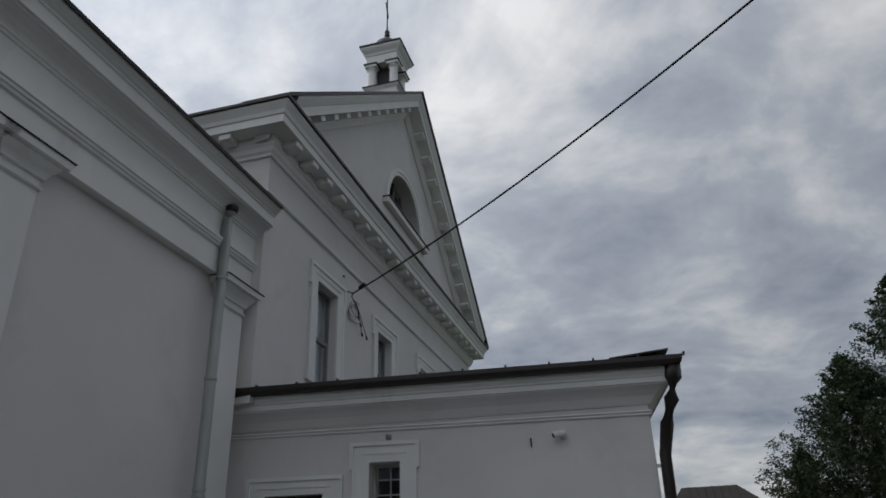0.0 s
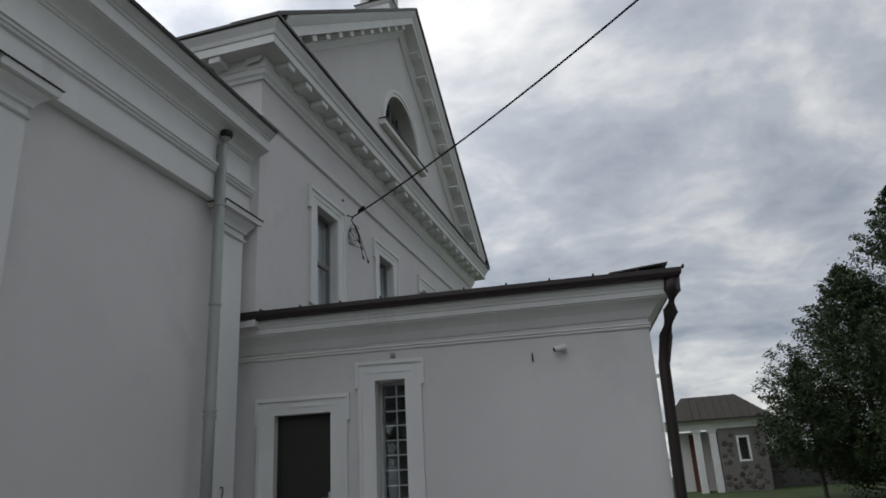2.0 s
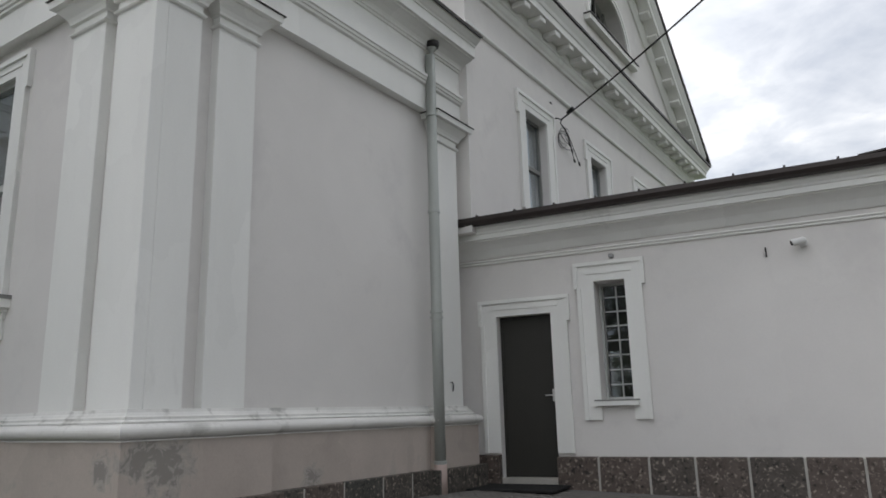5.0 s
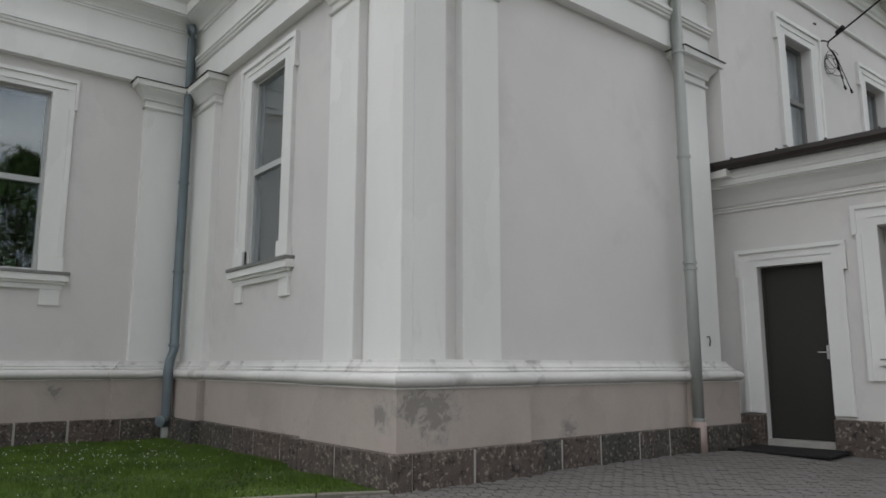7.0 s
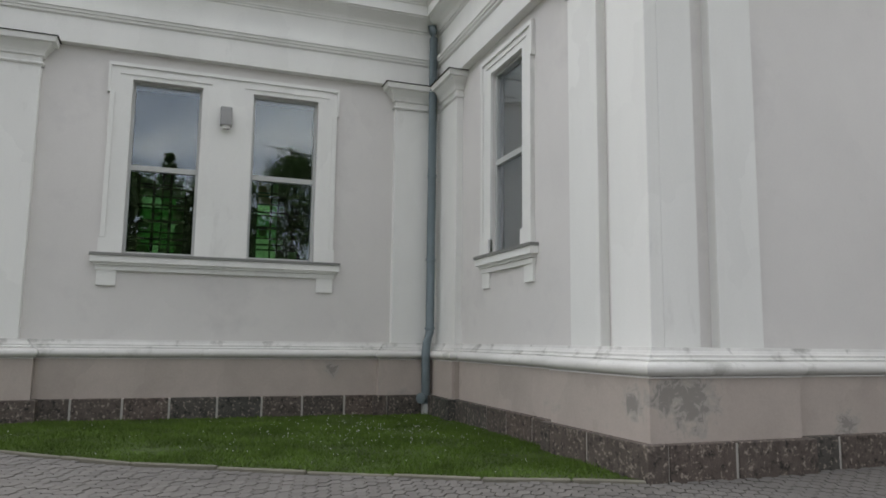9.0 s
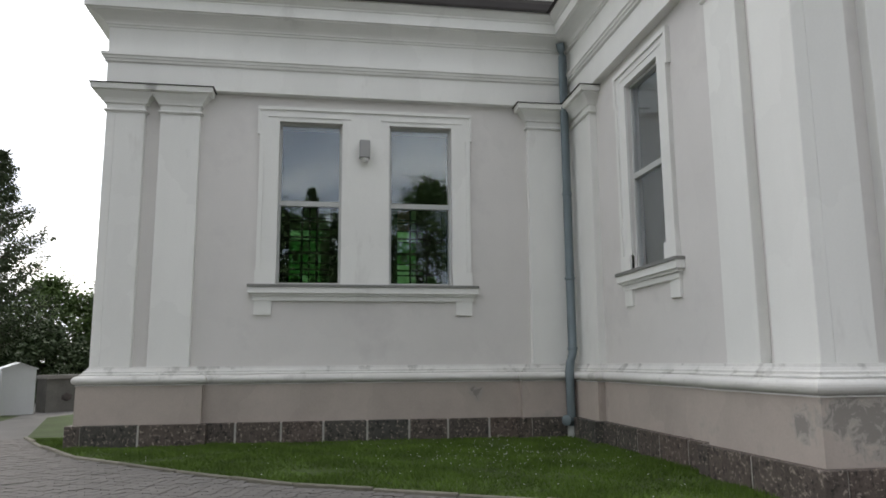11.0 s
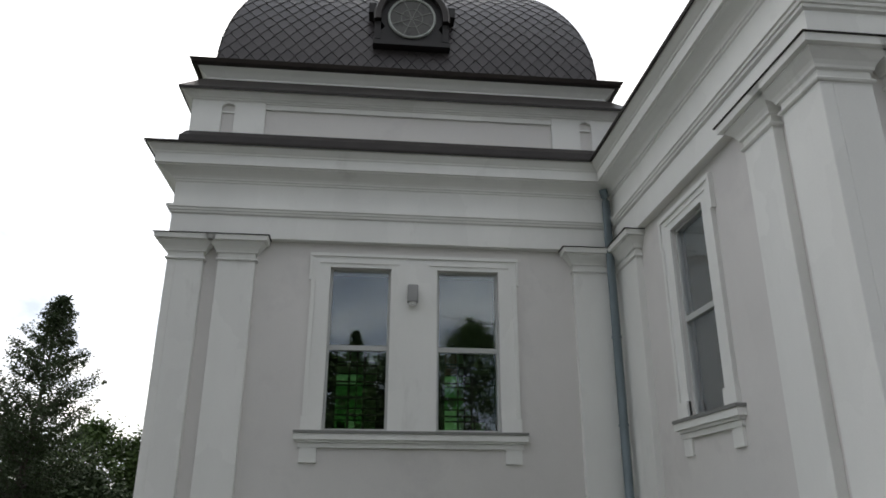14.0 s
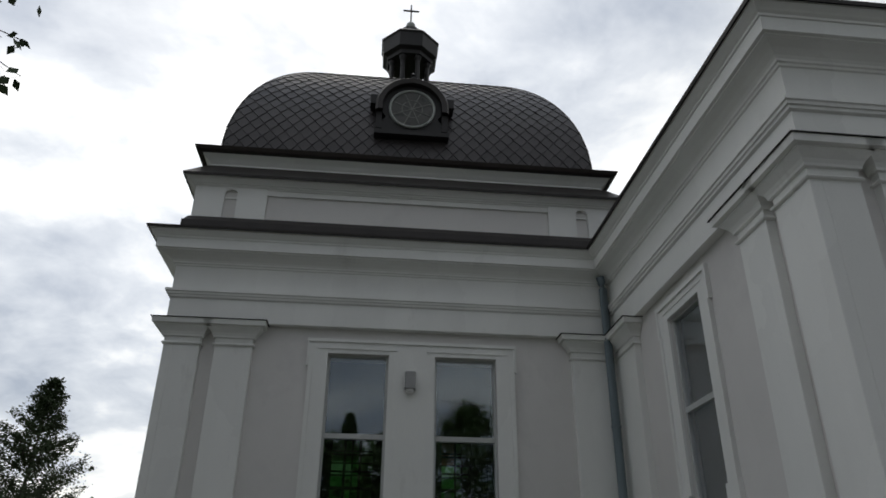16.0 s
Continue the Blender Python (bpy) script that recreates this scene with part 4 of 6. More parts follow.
bm = bmesh.new()
sweep(bm, [(-0.5, 7.793), (0.03, 7.793), (0.09, 7.80), (0.12, 7.86), (0.0, 7.885), (-0.5, 8.02)], rect(AH), True)
tagged(part("trim_dome_gutter", bm, GUTTER), "dark metal gutter round the dome", "gutter", kind="structure")
cx, cy = XW - 3.43, CC[1]
for side in range(4):
    turn = Matrix.Translation((cx, cy, 0)) @ pose(0, 0, 0, 0, 0, 90 * side)
    for s in (-1, 1):
        for a, b in ((AH - 0.46, AH - (0.08 if side % 2 else 0.0)), (AH - 1.13, AH - 0.66)):
            bm = bmesh.new()
            lo, hi = sorted((s * a, s * b))
            box(bm, AH - 0.08, AH, lo, hi, 6.3, 7.14, turn)
            part("pilaster", bm, TRIM, attic)
    for lo, hi, z0, z1 in ((-AH + 1.13, AH - 1.13, 7.045, 7.14), (-AH + 1.13, AH - 1.13, 6.3, 6.55)):
        bm = bmesh.new()
        box(bm, AH - 0.08, AH - 0.02, lo, hi, z0, z1, turn)
        part("panel_rim", bm, TRIM, attic)
    # arched heads of the narrow niches between the small pilasters
    for s in (-1, 1):
        mid, half = s * (AH - 0.56), 0.10
        arch = [(mid - half, 7.14), (mid - half, 7.04)] + [(mid - half * math.cos(math.pi * k / 8), 7.04 + 0.07 * math.sin(math.pi * k / 8)) for k in range(1, 8)] + [(mid + half, 7.04), (mid + half, 7.14)]
        bm = bmesh.new()
        front, back = [[bm.verts.new(turn @ Vector((x, y, z))) for y, z in arch] for x in (AH - 0.002, AH - 0.07)]
        bm.faces.new(front)
        bm.faces.new(back[::-1])
        for k in range(len(arch)):
            q = (k + 1) % len(arch)
            bm.faces.new((front[k], back[k], back[q], front[q]))
        part("niche_head", bm, TRIM, attic)
        bm = bmesh.new()
        box(bm, AH - 0.065, AH - 0.03, mid - half + 0.001, mid + half - 0.001, 6.955, 6.985, turn)
        part("niche_band", bm, TRIM, attic)

DZ, DRISE = 7.95, 3.6


def dome_at(a):
    """Half width and height of the dome at the angle a; the top turns up a little to the lantern."""
    h = DH * math.cos(a)
    return h, DZ + DRISE * math.sin(a)


def dome():
    d = tagged(new("dome_roof"), "dark slated four-sided dome over the chapel", "dome", kind="structure")
    n = 20
    top = radians(80)
    bm = bmesh.new()
    rings = []
    for k in range(n + 1):
        h, z = dome_at(top * k / n)
        rings.append([bm.verts.new((cx + sx * h, cy + sy * h, z)) for sx, sy in ((-1, -1), (1, -1), (1, 1), (-1, 1))])
    for a, b in zip(rings, rings[1:]):
        for j in range(4):
            bm.faces.new((a[j], a[(j + 1) % 4], b[(j + 1) % 4], b[j]))
    bm.faces.new(rings[-1])
    part("underlay", bm, DARKWOOD, d)
    for j, (sx, sy) in enumerate(((-1, -1), (1, -1), (1, 1), (-1, 1))):
        bm = bmesh.new()
        tube(bm, [(cx + sx * dome_at(top * k / n)[0], cy + sy * dome_at(top * k / n)[0], dome_at(top * k / n)[1]) for k in range(n + 1)], 0.022, 6)
        part("hip_ridge", bm, METAL, d)
    # arc length table
    arc, pts = [0.0], [dome_at(top * k / 200) for k in range(201)]
    for p, q in zip(pts, pts[1:]):
        arc.append(arc[-1] + math.hypot(q[0] - p[0], q[1] - p[1]))

    def on_arc(s):
        i = min(range(len(arc)), key=lambda k: abs(arc[k] - s))
        return pts[i], pts[min(i + 1, 200)], pts[max(i - 1, 0)]

    me = bpy.data.meshes.new("slate")
    w, hgt = 0.122, 0.145
    vs = [(0, -hgt, 0.024), (w, 0, 0.015), (0, hgt, 0.004), (-w, 0, 0.015), (0, -hgt, 0.0), (w, 0, 0.0), (0, hgt, -0.006), (-w, 0, 0.0)]
    me.from_pydata(vs, [], [(0, 1, 2, 3), (0, 4, 5, 1), (3, 7, 4, 0), (1, 5, 6, 2), (2, 6, 7, 3)])
    me.materials.append(SLATE)
    rest_v, rest_f, count = [], [], 0
    for side in (0, 3, 1):
        turn = Matrix.Translation((cx, cy, 0)) @ pose(0, 0, 0, 0, 0, 90 * side)
        row = 0
        s = 0.10
        while s < arc[-1] - 0.1:
            (h, z), nx, pv = on_arc(s)
            dz, dh = nx[1] - pv[1], nx[0] - pv[0]
            tilt = math.atan2(dz, -dh)
            m_half = int(h / (2 * w)) + 1
            for k in range(-m_half, m_half + 1):
                u = 2 * w * k + (w if row % 2 else 0)
                if abs(u) > h + w * 0.6:
                    continue
                mat = turn @ Matrix(((0, -math.cos(tilt), math.sin(tilt), h), (1, 0, 0, u), (0, math.sin(tilt), math.cos(tilt), z), (0, 0, 0, 1)))
                if side == 0 and count < 300 and s < 3.2 and abs(u) < h - w:
                    ob = new("slate", me)
                    ob.parent = d
                    ob.matrix_local = mat
                    count += 1
                else:
                    base = len(rest_v)
                    reach = [on_arc(max(0.0, s + v[1]))[0][0] + 0.01 for v in vs]
                    rest_v.extend([tuple(mat @ Vector((min(max(v[0], -q - u), q - u), v[1], v[2]))) for v, q in zip(vs, reach)])
                    rest_f.extend([tuple(base + i for i in f) for f in ((0, 1, 2, 3), (0, 4, 5, 1), (3, 7, 4, 0), (1, 5, 6, 2), (2, 6, 7, 3))])
            row += 1
            s += hgt
    me2 = bpy.data.meshes.new("slates")
    me2.from_pydata(rest_v, [], rest_f)
    me2.materials.append(SLATE)
    ob = new("slates", me2)
    ob.parent = d
    ob["kind"] = "stuff"


dome()


def dormer():
    """Round dormer on the dome's face: bowed dark hood, scroll sides, round panel."""
    d = tagged(new("round_dormer"), "dark metal round dormer with a grey round panel on the dome", "dormer")
    y0, zc, x = 0.35, 9.085, XW - 0.20
    bm = bmesh.new()
    prof = []
    for k in range(17):
        a = math.pi * k / 16
        prof.append((0.66 * math.cos(a), 0.60 * math.sin(a)))
    shape = [(0.62, -0.62)] + [(0.62, -0.35), (0.52, -0.2), (0.66, 0.0)] + prof[1:-1] + [(-0.66, 0.0), (-0.52, -0.2), (-0.62, -0.35), (-0.62, -0.62)]
    fr = [bm.verts.new((x, y0 + a, zc + b)) for a, b in shape]
    bk = [bm.verts.new((x - 2.0, y0 + a, zc + b)) for a, b in shape]
    bm.faces.new(fr)
    bm.faces.new(bk[::-1])
    for i in range(len(shape)):
        j = (i + 1) % len(shape)
        bm.faces.new((fr[i], bk[i], bk[j], fr[j]))
    part("body", bm, DARKWOOD, d)
    bm = bmesh.new()
    for s in (-1, 1):
        lo, hi = sorted((s * 0.62, s * 0.84))
        box(bm, x - 0.5, x + 0.06, y0 + lo, y0 + hi, zc + 0.06, zc + 0.28)
        lo, hi = sorted((s * 0.6, s * 0.72))
        box(bm, x - 0.4, x + 0.02, y0 + lo, y0 + hi, zc - 0.5, zc - 0.1)
    box(bm, x - 0.4, x + 0.12, y0 - 0.74, y0 + 0.74, zc - 0.70, zc - 0.60)
    part("ledge", bm, DARKWOOD, d)
    bm = bmesh.new()
    rings = []
    for k in range(29):
        a = math.radians(-8 + 196 * k / 28)
        rings.append([bm.verts.new((x + dx, y0 + r * math.cos(a), zc + r * math.sin(a))) for r, dx in ((0.6, -0.3), (0.6, 0.1), (0.7, 0.12), (0.74, 0.08), (0.74, -0.3))])
    for a, b in zip(rings, rings[1:]):
        for j in range(5):
            bm.faces.new((a[j], a[(j + 1) % 5], b[(j + 1) % 5], b[j]))
    bm.faces.new(rings[0])
    bm.faces.new(rings[-1][::-1])
    part("hood", bm, METAL, d)
    turn = Matrix.Translation((x, y0, zc)) @ pose(0, 0, 0, 0, 90, 0)
    bm = bmesh.new()
    lathe(bm, [(0.425, 0.0), (0.425, 0.04), (0.45, 0.055), (0.47, 0.04), (0.47, 0.0)], 36, turn)
    part("ring", bm, PIPE_GREY, d, "pale grey metal ring")
    bm = bmesh.new()
    lathe(bm, [(0.43, 0.0), (0.43, 0.02)], 36, turn)
    part("round_panel", bm, DIAL, d, "dull grey round panel")
    bm = bmesh.new()
    lathe(bm, [(0.01, 0.7), (0.05, 0.72), (0.07, 0.78), (0.03, 0.83), (0.06, 0.87), (0.02, 0.93)], 10, Matrix.Translation((x, y0, zc)))
    part("knob", bm, DARKWOOD, d)
    bm = bmesh.new()
    for k in range(4):
        box(bm, x + 0.012, x + 0.03, -0.43, 0.43, -0.008, 0.008, Matrix.Translation((0, y0, zc)) @ pose(0, 0, 0, 45 * k + 22.5, 0, 0))
    lathe(bm, [(0.20, 0.012), (0.20, 0.028), (0.215, 0.028), (0.215, 0.012)], 24, turn)
    part("spokes", bm, FRAME_DARK, d, "thin grey spokes on the panel")
    # the whole dormer is a size smaller than its parts are drawn
    small = Matrix.Translation((x, y0, zc)) @ Matrix.Diagonal((1, 0.885, 0.885, 1)) @ Matrix.Translation((-x, -y0, -zc))
    for ob in d.children:
        ob.data.transform(small)


DIAL = paint("dial_sheet", (0.10, 0.10, 0.095), 0.6, 0.25, 4, 60, 0.1, stain=(0.06, 0.06, 0.058), stain_at=0.55, stain_scale=5)
dormer()


def lantern():
    d = tagged(new("roof_lantern"), "dark eight-sided roof lantern with posts, cap, ball and cross", "lantern")
    t = Matrix.Translation((cx, cy + 0.04, 0.0))
    z0 = 11.17
    slim = Matrix.Translation((0, 0, z0)) @ Matrix.Diagonal((0.865, 0.865, 0.955, 1)) @ Matrix.Translation((0, 0, -z0))
    t = t @ slim
    bm = bmesh.new()
    lathe(bm, [(0.95, z0 - 0.2), (0.72, z0 + 0.1), (0.66, z0 + 0.35), (0.70, z0 + 0.38), (0.70, z0 + 0.48), (0.5, z0 + 0.5)], 8, t)
    part("base", bm, DARKWOOD, d)
    for k in range(8):
        a = radians(45 * k + 22.5)
        bm = bmesh.new()
        lathe(bm, [(0.10, z0 + 0.48), (0.10, z0 + 0.56), (0.07, z0 + 0.6), (0.065, z0 + 1.55), (0.10, z0 + 1.62), (0.11, z0 + 1.72)], 8, t @ Matrix.Translation((0.52 * math.cos(a), 0.52 * math.sin(a), 0)))
        part("post", bm, DARKWOOD, d)
    bm = bmesh.new()
    lathe(bm, [(0.4, z0 + 1.7), (0.66, z0 + 1.7), (0.68, z0 + 1.80), (0.80, z0 + 1.86), (0.82, z0 + 2.25), (0.86, z0 + 2.30), (0.62, z0 + 2.52), (0.40, z0 + 2.66), (0.36, z0 + 2.80), (0.30, z0 + 2.84), (0.05, z0 + 2.9)], 8, t @ pose(0, 0, 0, 0, 0, 22.5))
    part("cap", bm, DARKWOOD, d)
    bm = bmesh.new()
    lathe(bm, [(0.03, z0 + 2.85)] + [(0.135 * math.sin(math.pi * k / 10), z0 + 3.08 - 0.135 * math.cos(math.pi * k / 10)) for k in range(1, 10)] + [(0.02, z0 + 3.22)], 16, t)
    part("ball", bm, PIPE_GREY, d, "pale metal ball", smooth=True)
    bm = bmesh.new()
    box(bm, -0.018, 0.018, -0.02, 0.02, z0 + 3.2, z0 + 3.83, t)
    box(bm, -0.018, 0.018, -0.23, 0.23, z0 + 3.60, z0 + 3.635, t)
    part("cross", bm, DARKWOOD, d)


lantern()


def bell_turret():
    """White open turret on the gable's ridge."""
    d = tagged(new("bell_turret"), "white open bell turret with corner columns, domed cap and cross", "turret")
    tx, ty, h = -5.23, 14.8, 0.40
    t = Matrix.Translation((tx, ty, 0))
    sq = [(tx - h, ty - h), (tx + h, ty - h), (tx + h, ty + h), (tx - h, ty + h)]
    bm = bmesh.new()
    sweep(bm, [(-0.38, 12.2), (0.02, 12.2), (0.02, 12.84), (0.06, 12.88), (0.09, 12.93), (-0.38, 12.93)], sq, True)
    part("base", bm, TRIM, d)
    bm = bmesh.new()
    sweep(bm, [(-0.38, 12.935), (0.10, 12.932), (0.11, 12.96), (-0.38, 12.98)], sq, True)
    part("base_flashing", bm, METAL, d)
    for sx in (-1, 1):
        for sy in (-1, 1):
            at = t @ Matrix.Translation((sx * (h - 0.10), sy * (h - 0.10), 0))
            bm = bmesh.new()
            lathe(bm, [(0.14, 12.97), (0.14, 13.01), (0.115, 13.04), (0.105, 13.52), (0.115, 13.54), (0.135, 13.58), (0.14, 13.62)], 14, at)
            part("column", bm, TRIM, d, smooth=False)
            bm = bmesh.new()
            box(bm, -0.16, 0.16, -0.16, 0.16, 13.62, 13.70, at)
            part("abacus", bm, TRIM, d)
            bm = bmesh.new()
            box(bm, -0.19, 0.19, -0.19, 0.19, 13.702, 13.725, at)
            part("column_flashing", bm, METAL, d)
    # solid black box between the columns, its colour stands for the chamber's shade
    bm = bmesh.new()
    box(bm, -0.2, 0.2, -0.2, 0.2, 12.95, 13.68, t)
    part("core", bm, DARKWOOD, d, "black box standing for the shaded bell chamber")
    bm = bmesh.new()
    sweep(bm, [(-0.38, 13.73), (0.02, 13.73), (0.02, 13.98), (0.04, 14.0), (0.06, 14.06), (0.11, 14.12), (0.15, 14.18), (0.16, 14.24), (-0.38, 14.26)], sq, True)
    part("entablature", bm, TRIM, d)
    bm = bmesh.new()
    sweep(bm, [(-0.38, 14.27), (0.17, 14.25), (0.185, 14.24), (0.185, 14.285), (-0.1, 14.36), (-0.38, 14.36)], sq, True)
    part("eaves_flashing", bm, METAL, d)
    bm = bmesh.new()
    lathe(bm, [(0.42 * math.cos(a), 14.34 + 0.46 * math.sin(a)) for a in [math.pi / 2 * k / 9 for k in range(9)]] + [(0.07, 14.82), (0.05, 14.92), (0.085, 14.98), (0.05, 15.04), (0.075, 15.1), (0.03, 15.2), (0.02, 15.3)], 16, t)
    part("cap", bm, SLATE, d)
    bm = bmesh.new()
    box(bm, -0.015, 0.015, -0.015, 0.015, 15.25, 16.5, t)
    box(bm, -0.02, 0.02, -0.30, 0.30, 15.88, 15.91, t @ pose(0, 0, 0, 0, 0, 15))
    part("cross", bm, DARKWOOD, d)


bell_turret()


# ---- ground ----
KERB = [(-11.5, -4.3), (-10.2, -3.6), (-9.0, -2.85), (-7.6, -1.45), (-6.55, -0.3), (-5.85, 1.0), (-5.2, 2.2), (-4.97, 2.83), (-4.74, 3.33)]
PAVE = paint("worn_concrete", (0.14, 0.135, 0.128), 0.9, 0.18, 1.5, 60, 0.3, stain=(0.10, 0.098, 0.094), stain_at=0.55, stain_scale=0.9)
PAVER = paint("concrete_paver", (0.145, 0.136, 0.126), 0.9, 0.12, 3, 80, 0.25, random=0.13, stain=(0.092, 0.09, 0.08), stain_at=0.6, stain_scale=2)
EARTH = paint("grassy_earth", (0.05, 0.072, 0.024), 0.95, 0.35, 1.5, 30, 0.5, stain=(0.07, 0.065, 0.03), stain_at=0.66, stain_scale=2)
BLADE = paint("grass_blade", (0.080, 0.136, 0.022), 0.7, 0.5, 1.6, 12, 0.0, spec=0.2)
KERBSTONE = paint("pale_kerb", (0.165, 0.155, 0.125), 0.9, 0.3, 3, 50, 0.3, random=0.15)


def sheet(name, pts, lift, material, label, category, kind="structure", step=None):
    """A flat patch that follows the ground."""
    bm = bmesh.new()
    f = bm.faces.new([bm.verts.new((x, y, 0)) for x, y in pts])
    bmesh.ops.triangulate(bm, faces=[f])
    if step:
        bmesh.ops.subdivide_edges(bm, edges=bm.edges[:], cuts=step, use_grid_fill=True)
    for v in bm.verts:
        v.co.z = ground_z(v.co.x, v.co.y) + lift
    return tagged(part(name, bm, material), label, category, kind=kind)


bm = bmesh.new()
lines = sorted({-400, -200, -100, -60, -40, *range(-30, 31), 40, 60, 100, 200, 400})
grid = [[bm.verts.new((x, y, ground_z(x, y) - 0.05)) for y in lines] for x in lines]
for i in range(len(lines) - 1):
    for j in range(len(lines) - 1):
        bm.faces.new((grid[i][j], grid[i + 1][j], grid[i + 1][j + 1], grid[i][j + 1]))
tagged(part("ground", bm, EARTH), "rough grassy churchyard ground", "ground", kind="structure")


def paved_rows():
    """Plan strips of the paved yard, cell by cell, so that it follows the fall of the ground."""
    bm = bmesh.new()
    xs = [-26 + 1.0 * k for k in range(41)]
    ys = [-16 + 1.0 * k for k in range(27)]
    vs = {(x, y): bm.verts.new((x, y, ground_z(x, y) - 0.0225)) for x in xs for y in ys}
    for x in xs[:-1]:
        for y in ys[:-1]:
            bm.faces.new((vs[x, y], vs[x + 1, y], vs[x + 1, y + 1], vs[x, y + 1]))
    tagged(part("pavement", bm, PAVE), "worn grey paving of the churchyard", "pavement", kind="structure")


paved_rows()
# lawn strip between church and kerb
LAWN = [(XW + 0.02, -3.2), (XW + 0.02, 3.6), (-4.95, 3.6)] + [(x - 0.03, y) for x, y in KERB[::-1]] + [(-16, -5.6), (-18.5, -5.0), (-18.5, -3.05), (-10.3, -3.05)]
lawn = sheet("lawn", LAWN, -0.012, EARTH, "mown lawn with clover along the church", "lawn")
sheet("lawn_far", [(-11.9, -5.75), (-13.1, -5.8), (-16.7, -6.4), (-17.2, -7.2), (-15.4, -12.0), (-10.5, -12.0)], -0.02, EARTH, "grass verge before the stone wall", "lawn")
sheet("lawn_side", [(0.75, 10.2), (2.2, 10.0), (3.0, 12.5), (2.6, 16.0), (-1.0, 18.0)], 0.0, EARTH, "dark grass beside the annex", "lawn", step=3)


sheet("path_far", [(3.1, 15.5), (9.0, 12.5), (18.0, 15.0), (18.0, 20.0), (7.0, 20.5), (4.2, 19.5)], 0.01, PAVE, "pale gravel path towards the gate house", "path", step=4)


def inside(x, y, poly):
    hit = False
    for (x0, y0), (x1, y1) in zip(poly, poly[1:] + poly[:1]):
        if (y0 > y) != (y1 > y) and x < (x1 - x0) * (y - y0) / (y1 - y0) + x0:
            hit = not hit
    return hit


def blades():
    rnd = random.Random(11)
    verts, faces = [], []
    n = 0
    while n < 120000:
        x, y = rnd.uniform(-11.5, -4.7), rnd.uniform(-4.3, 3.6)
        if not inside(x, y, LAWN):
            continue
        n += 1
        z = ground_z(x, y) - 0.015
        patch = 0.7 + 0.6 * noise.noise(Vector((x * 1.7, y * 1.7, 0)))
        h, a = rnd.uniform(0.018, 0.062) * patch, rnd.uniform(0, 6.283)
        w = rnd.uniform(0.0025, 0.006)
        lx, ly = rnd.uniform(-0.03, 0.03), rnd.uniform(-0.03, 0.03)
        b = len(verts)
        verts += [(x + w * math.cos(a), y + w * math.sin(a), z), (x - w * math.cos(a), y - w * math.sin(a), z), (x + lx, y + ly, z + h)]
        faces.append((b, b + 1, b + 2))
    me = bpy.data.meshes.new("grass")
    me.from_pydata(verts, [], faces)
    me.materials.append(BLADE)
    tagged(new("grass", me), "short green grass blades on the lawn", "grass", kind="stuff")
    verts, faces = [], []
    for k in range(330):
        cl = rnd.random() < 0.7
        x, y = (rnd.gauss(-7.9, 0.9), rnd.gauss(1.9, 0.7)) if cl else (rnd.uniform(-10, -5.2), rnd.uniform(-2.8, 3.3))
        if not inside(x, y, LAWN) or x < XW + 0.2 or y > YB - 0.25:
            continue
        z, r, b = ground_z(x, y) + rnd.uniform(0.035, 0.065), rnd.uniform(0.003, 0.0058), len(verts)
        verts += [(x - r, y, z), (x + r, y, z), (x, y - r, z), (x, y + r, z), (x, y, z + r), (x, y, z - r)]
        faces += [(b, b + 2, b + 4), (b + 2, b + 1, b + 4), (b + 1, b + 3, b + 4), (b + 3, b, b + 4), (b + 2, b, b + 5), (b + 1, b + 2, b + 5), (b + 3, b + 1, b + 5), (b, b + 3, b + 5)]
    me = bpy.data.meshes.new("clover_flowers")
    me.from_pydata(verts, [], faces)
    me.materials.append(WHITE)
    tagged(new("clover_flowers", me), "small white clover flowers in the grass", "flowers", kind="stuff")


blades()


def kerb():
    k = tagged(new("kerb"), "low pale kerb between lawn and paving", "kerb", kind="structure")
    pts = [Vector(p) for p in KERB]
    rnd = random.Random(2)
    run = []
    for a, b in zip(pts, pts[1:]):
        n = max(1, round((b - a).length / 0.8))
        run += [a + (b - a) * i / n for i in range(n)]
    run.append(pts[-1])
    for a, b in zip(run, run[1:]):
        d = (b - a)
        L = d.length
        ang = math.degrees(math.atan2(d.y, d.x))
        bm = bmesh.new()
        bevel_box(bm, 0.006, L - 0.006, -0.027, 0.027, -0.12, 0.0, 0.008)
        ob = part("kerb_stone", bm, KERBSTONE, k)
        ob.matrix_local = pose(a.x, a.y, ground_z(a.x, a.y) + 0.012 + rnd.uniform(-0.012, 0.006), 0, 0, ang + rnd.uniform(-0.6, 0.6))


kerb()


# ---- granite base ----
def granite_run(parent, segs, rnd):
    for (x0, y0), (x1, y1), starts, z0, z1, out in segs:
        d = Vector((x1 - x0, y1 - y0))
        L = d.length
        d.normalize()
        ang = math.degrees(math.atan2(d.y, d.x))
        us = [0.0] + [u for u in starts if 0.12 < u < L - 0.12] + [L]
        for a, b in zip(us, us[1:]):
            bm = bmesh.new()
            g = 0.014
            lo, hi = (a + g if a > 0 else a), (b - g if b < L else b)
            bevel_box(bm, 0, hi - lo, -0.06 - out, 0, 0, z1 - z0, 0.007)
            for v in bm.verts:
                if v.co.y > -0.01:
                    v.co.y -= rnd.uniform(0, 0.008)
            # the outer face looks to the right of the run
            for v in bm.verts:
                v.co.y = -v.co.y - 0.06 - out
            ob = part("granite_block", bm, GRANITE, parent)
            mm = wall_frame((x0, y0), ang) @ Matrix.Translation((lo, out, z0))
            # baked, because the wall frame is mirrored
            ob.data.transform(mm @ Matrix.Translation((0, 0.06, 0)))
    return parent


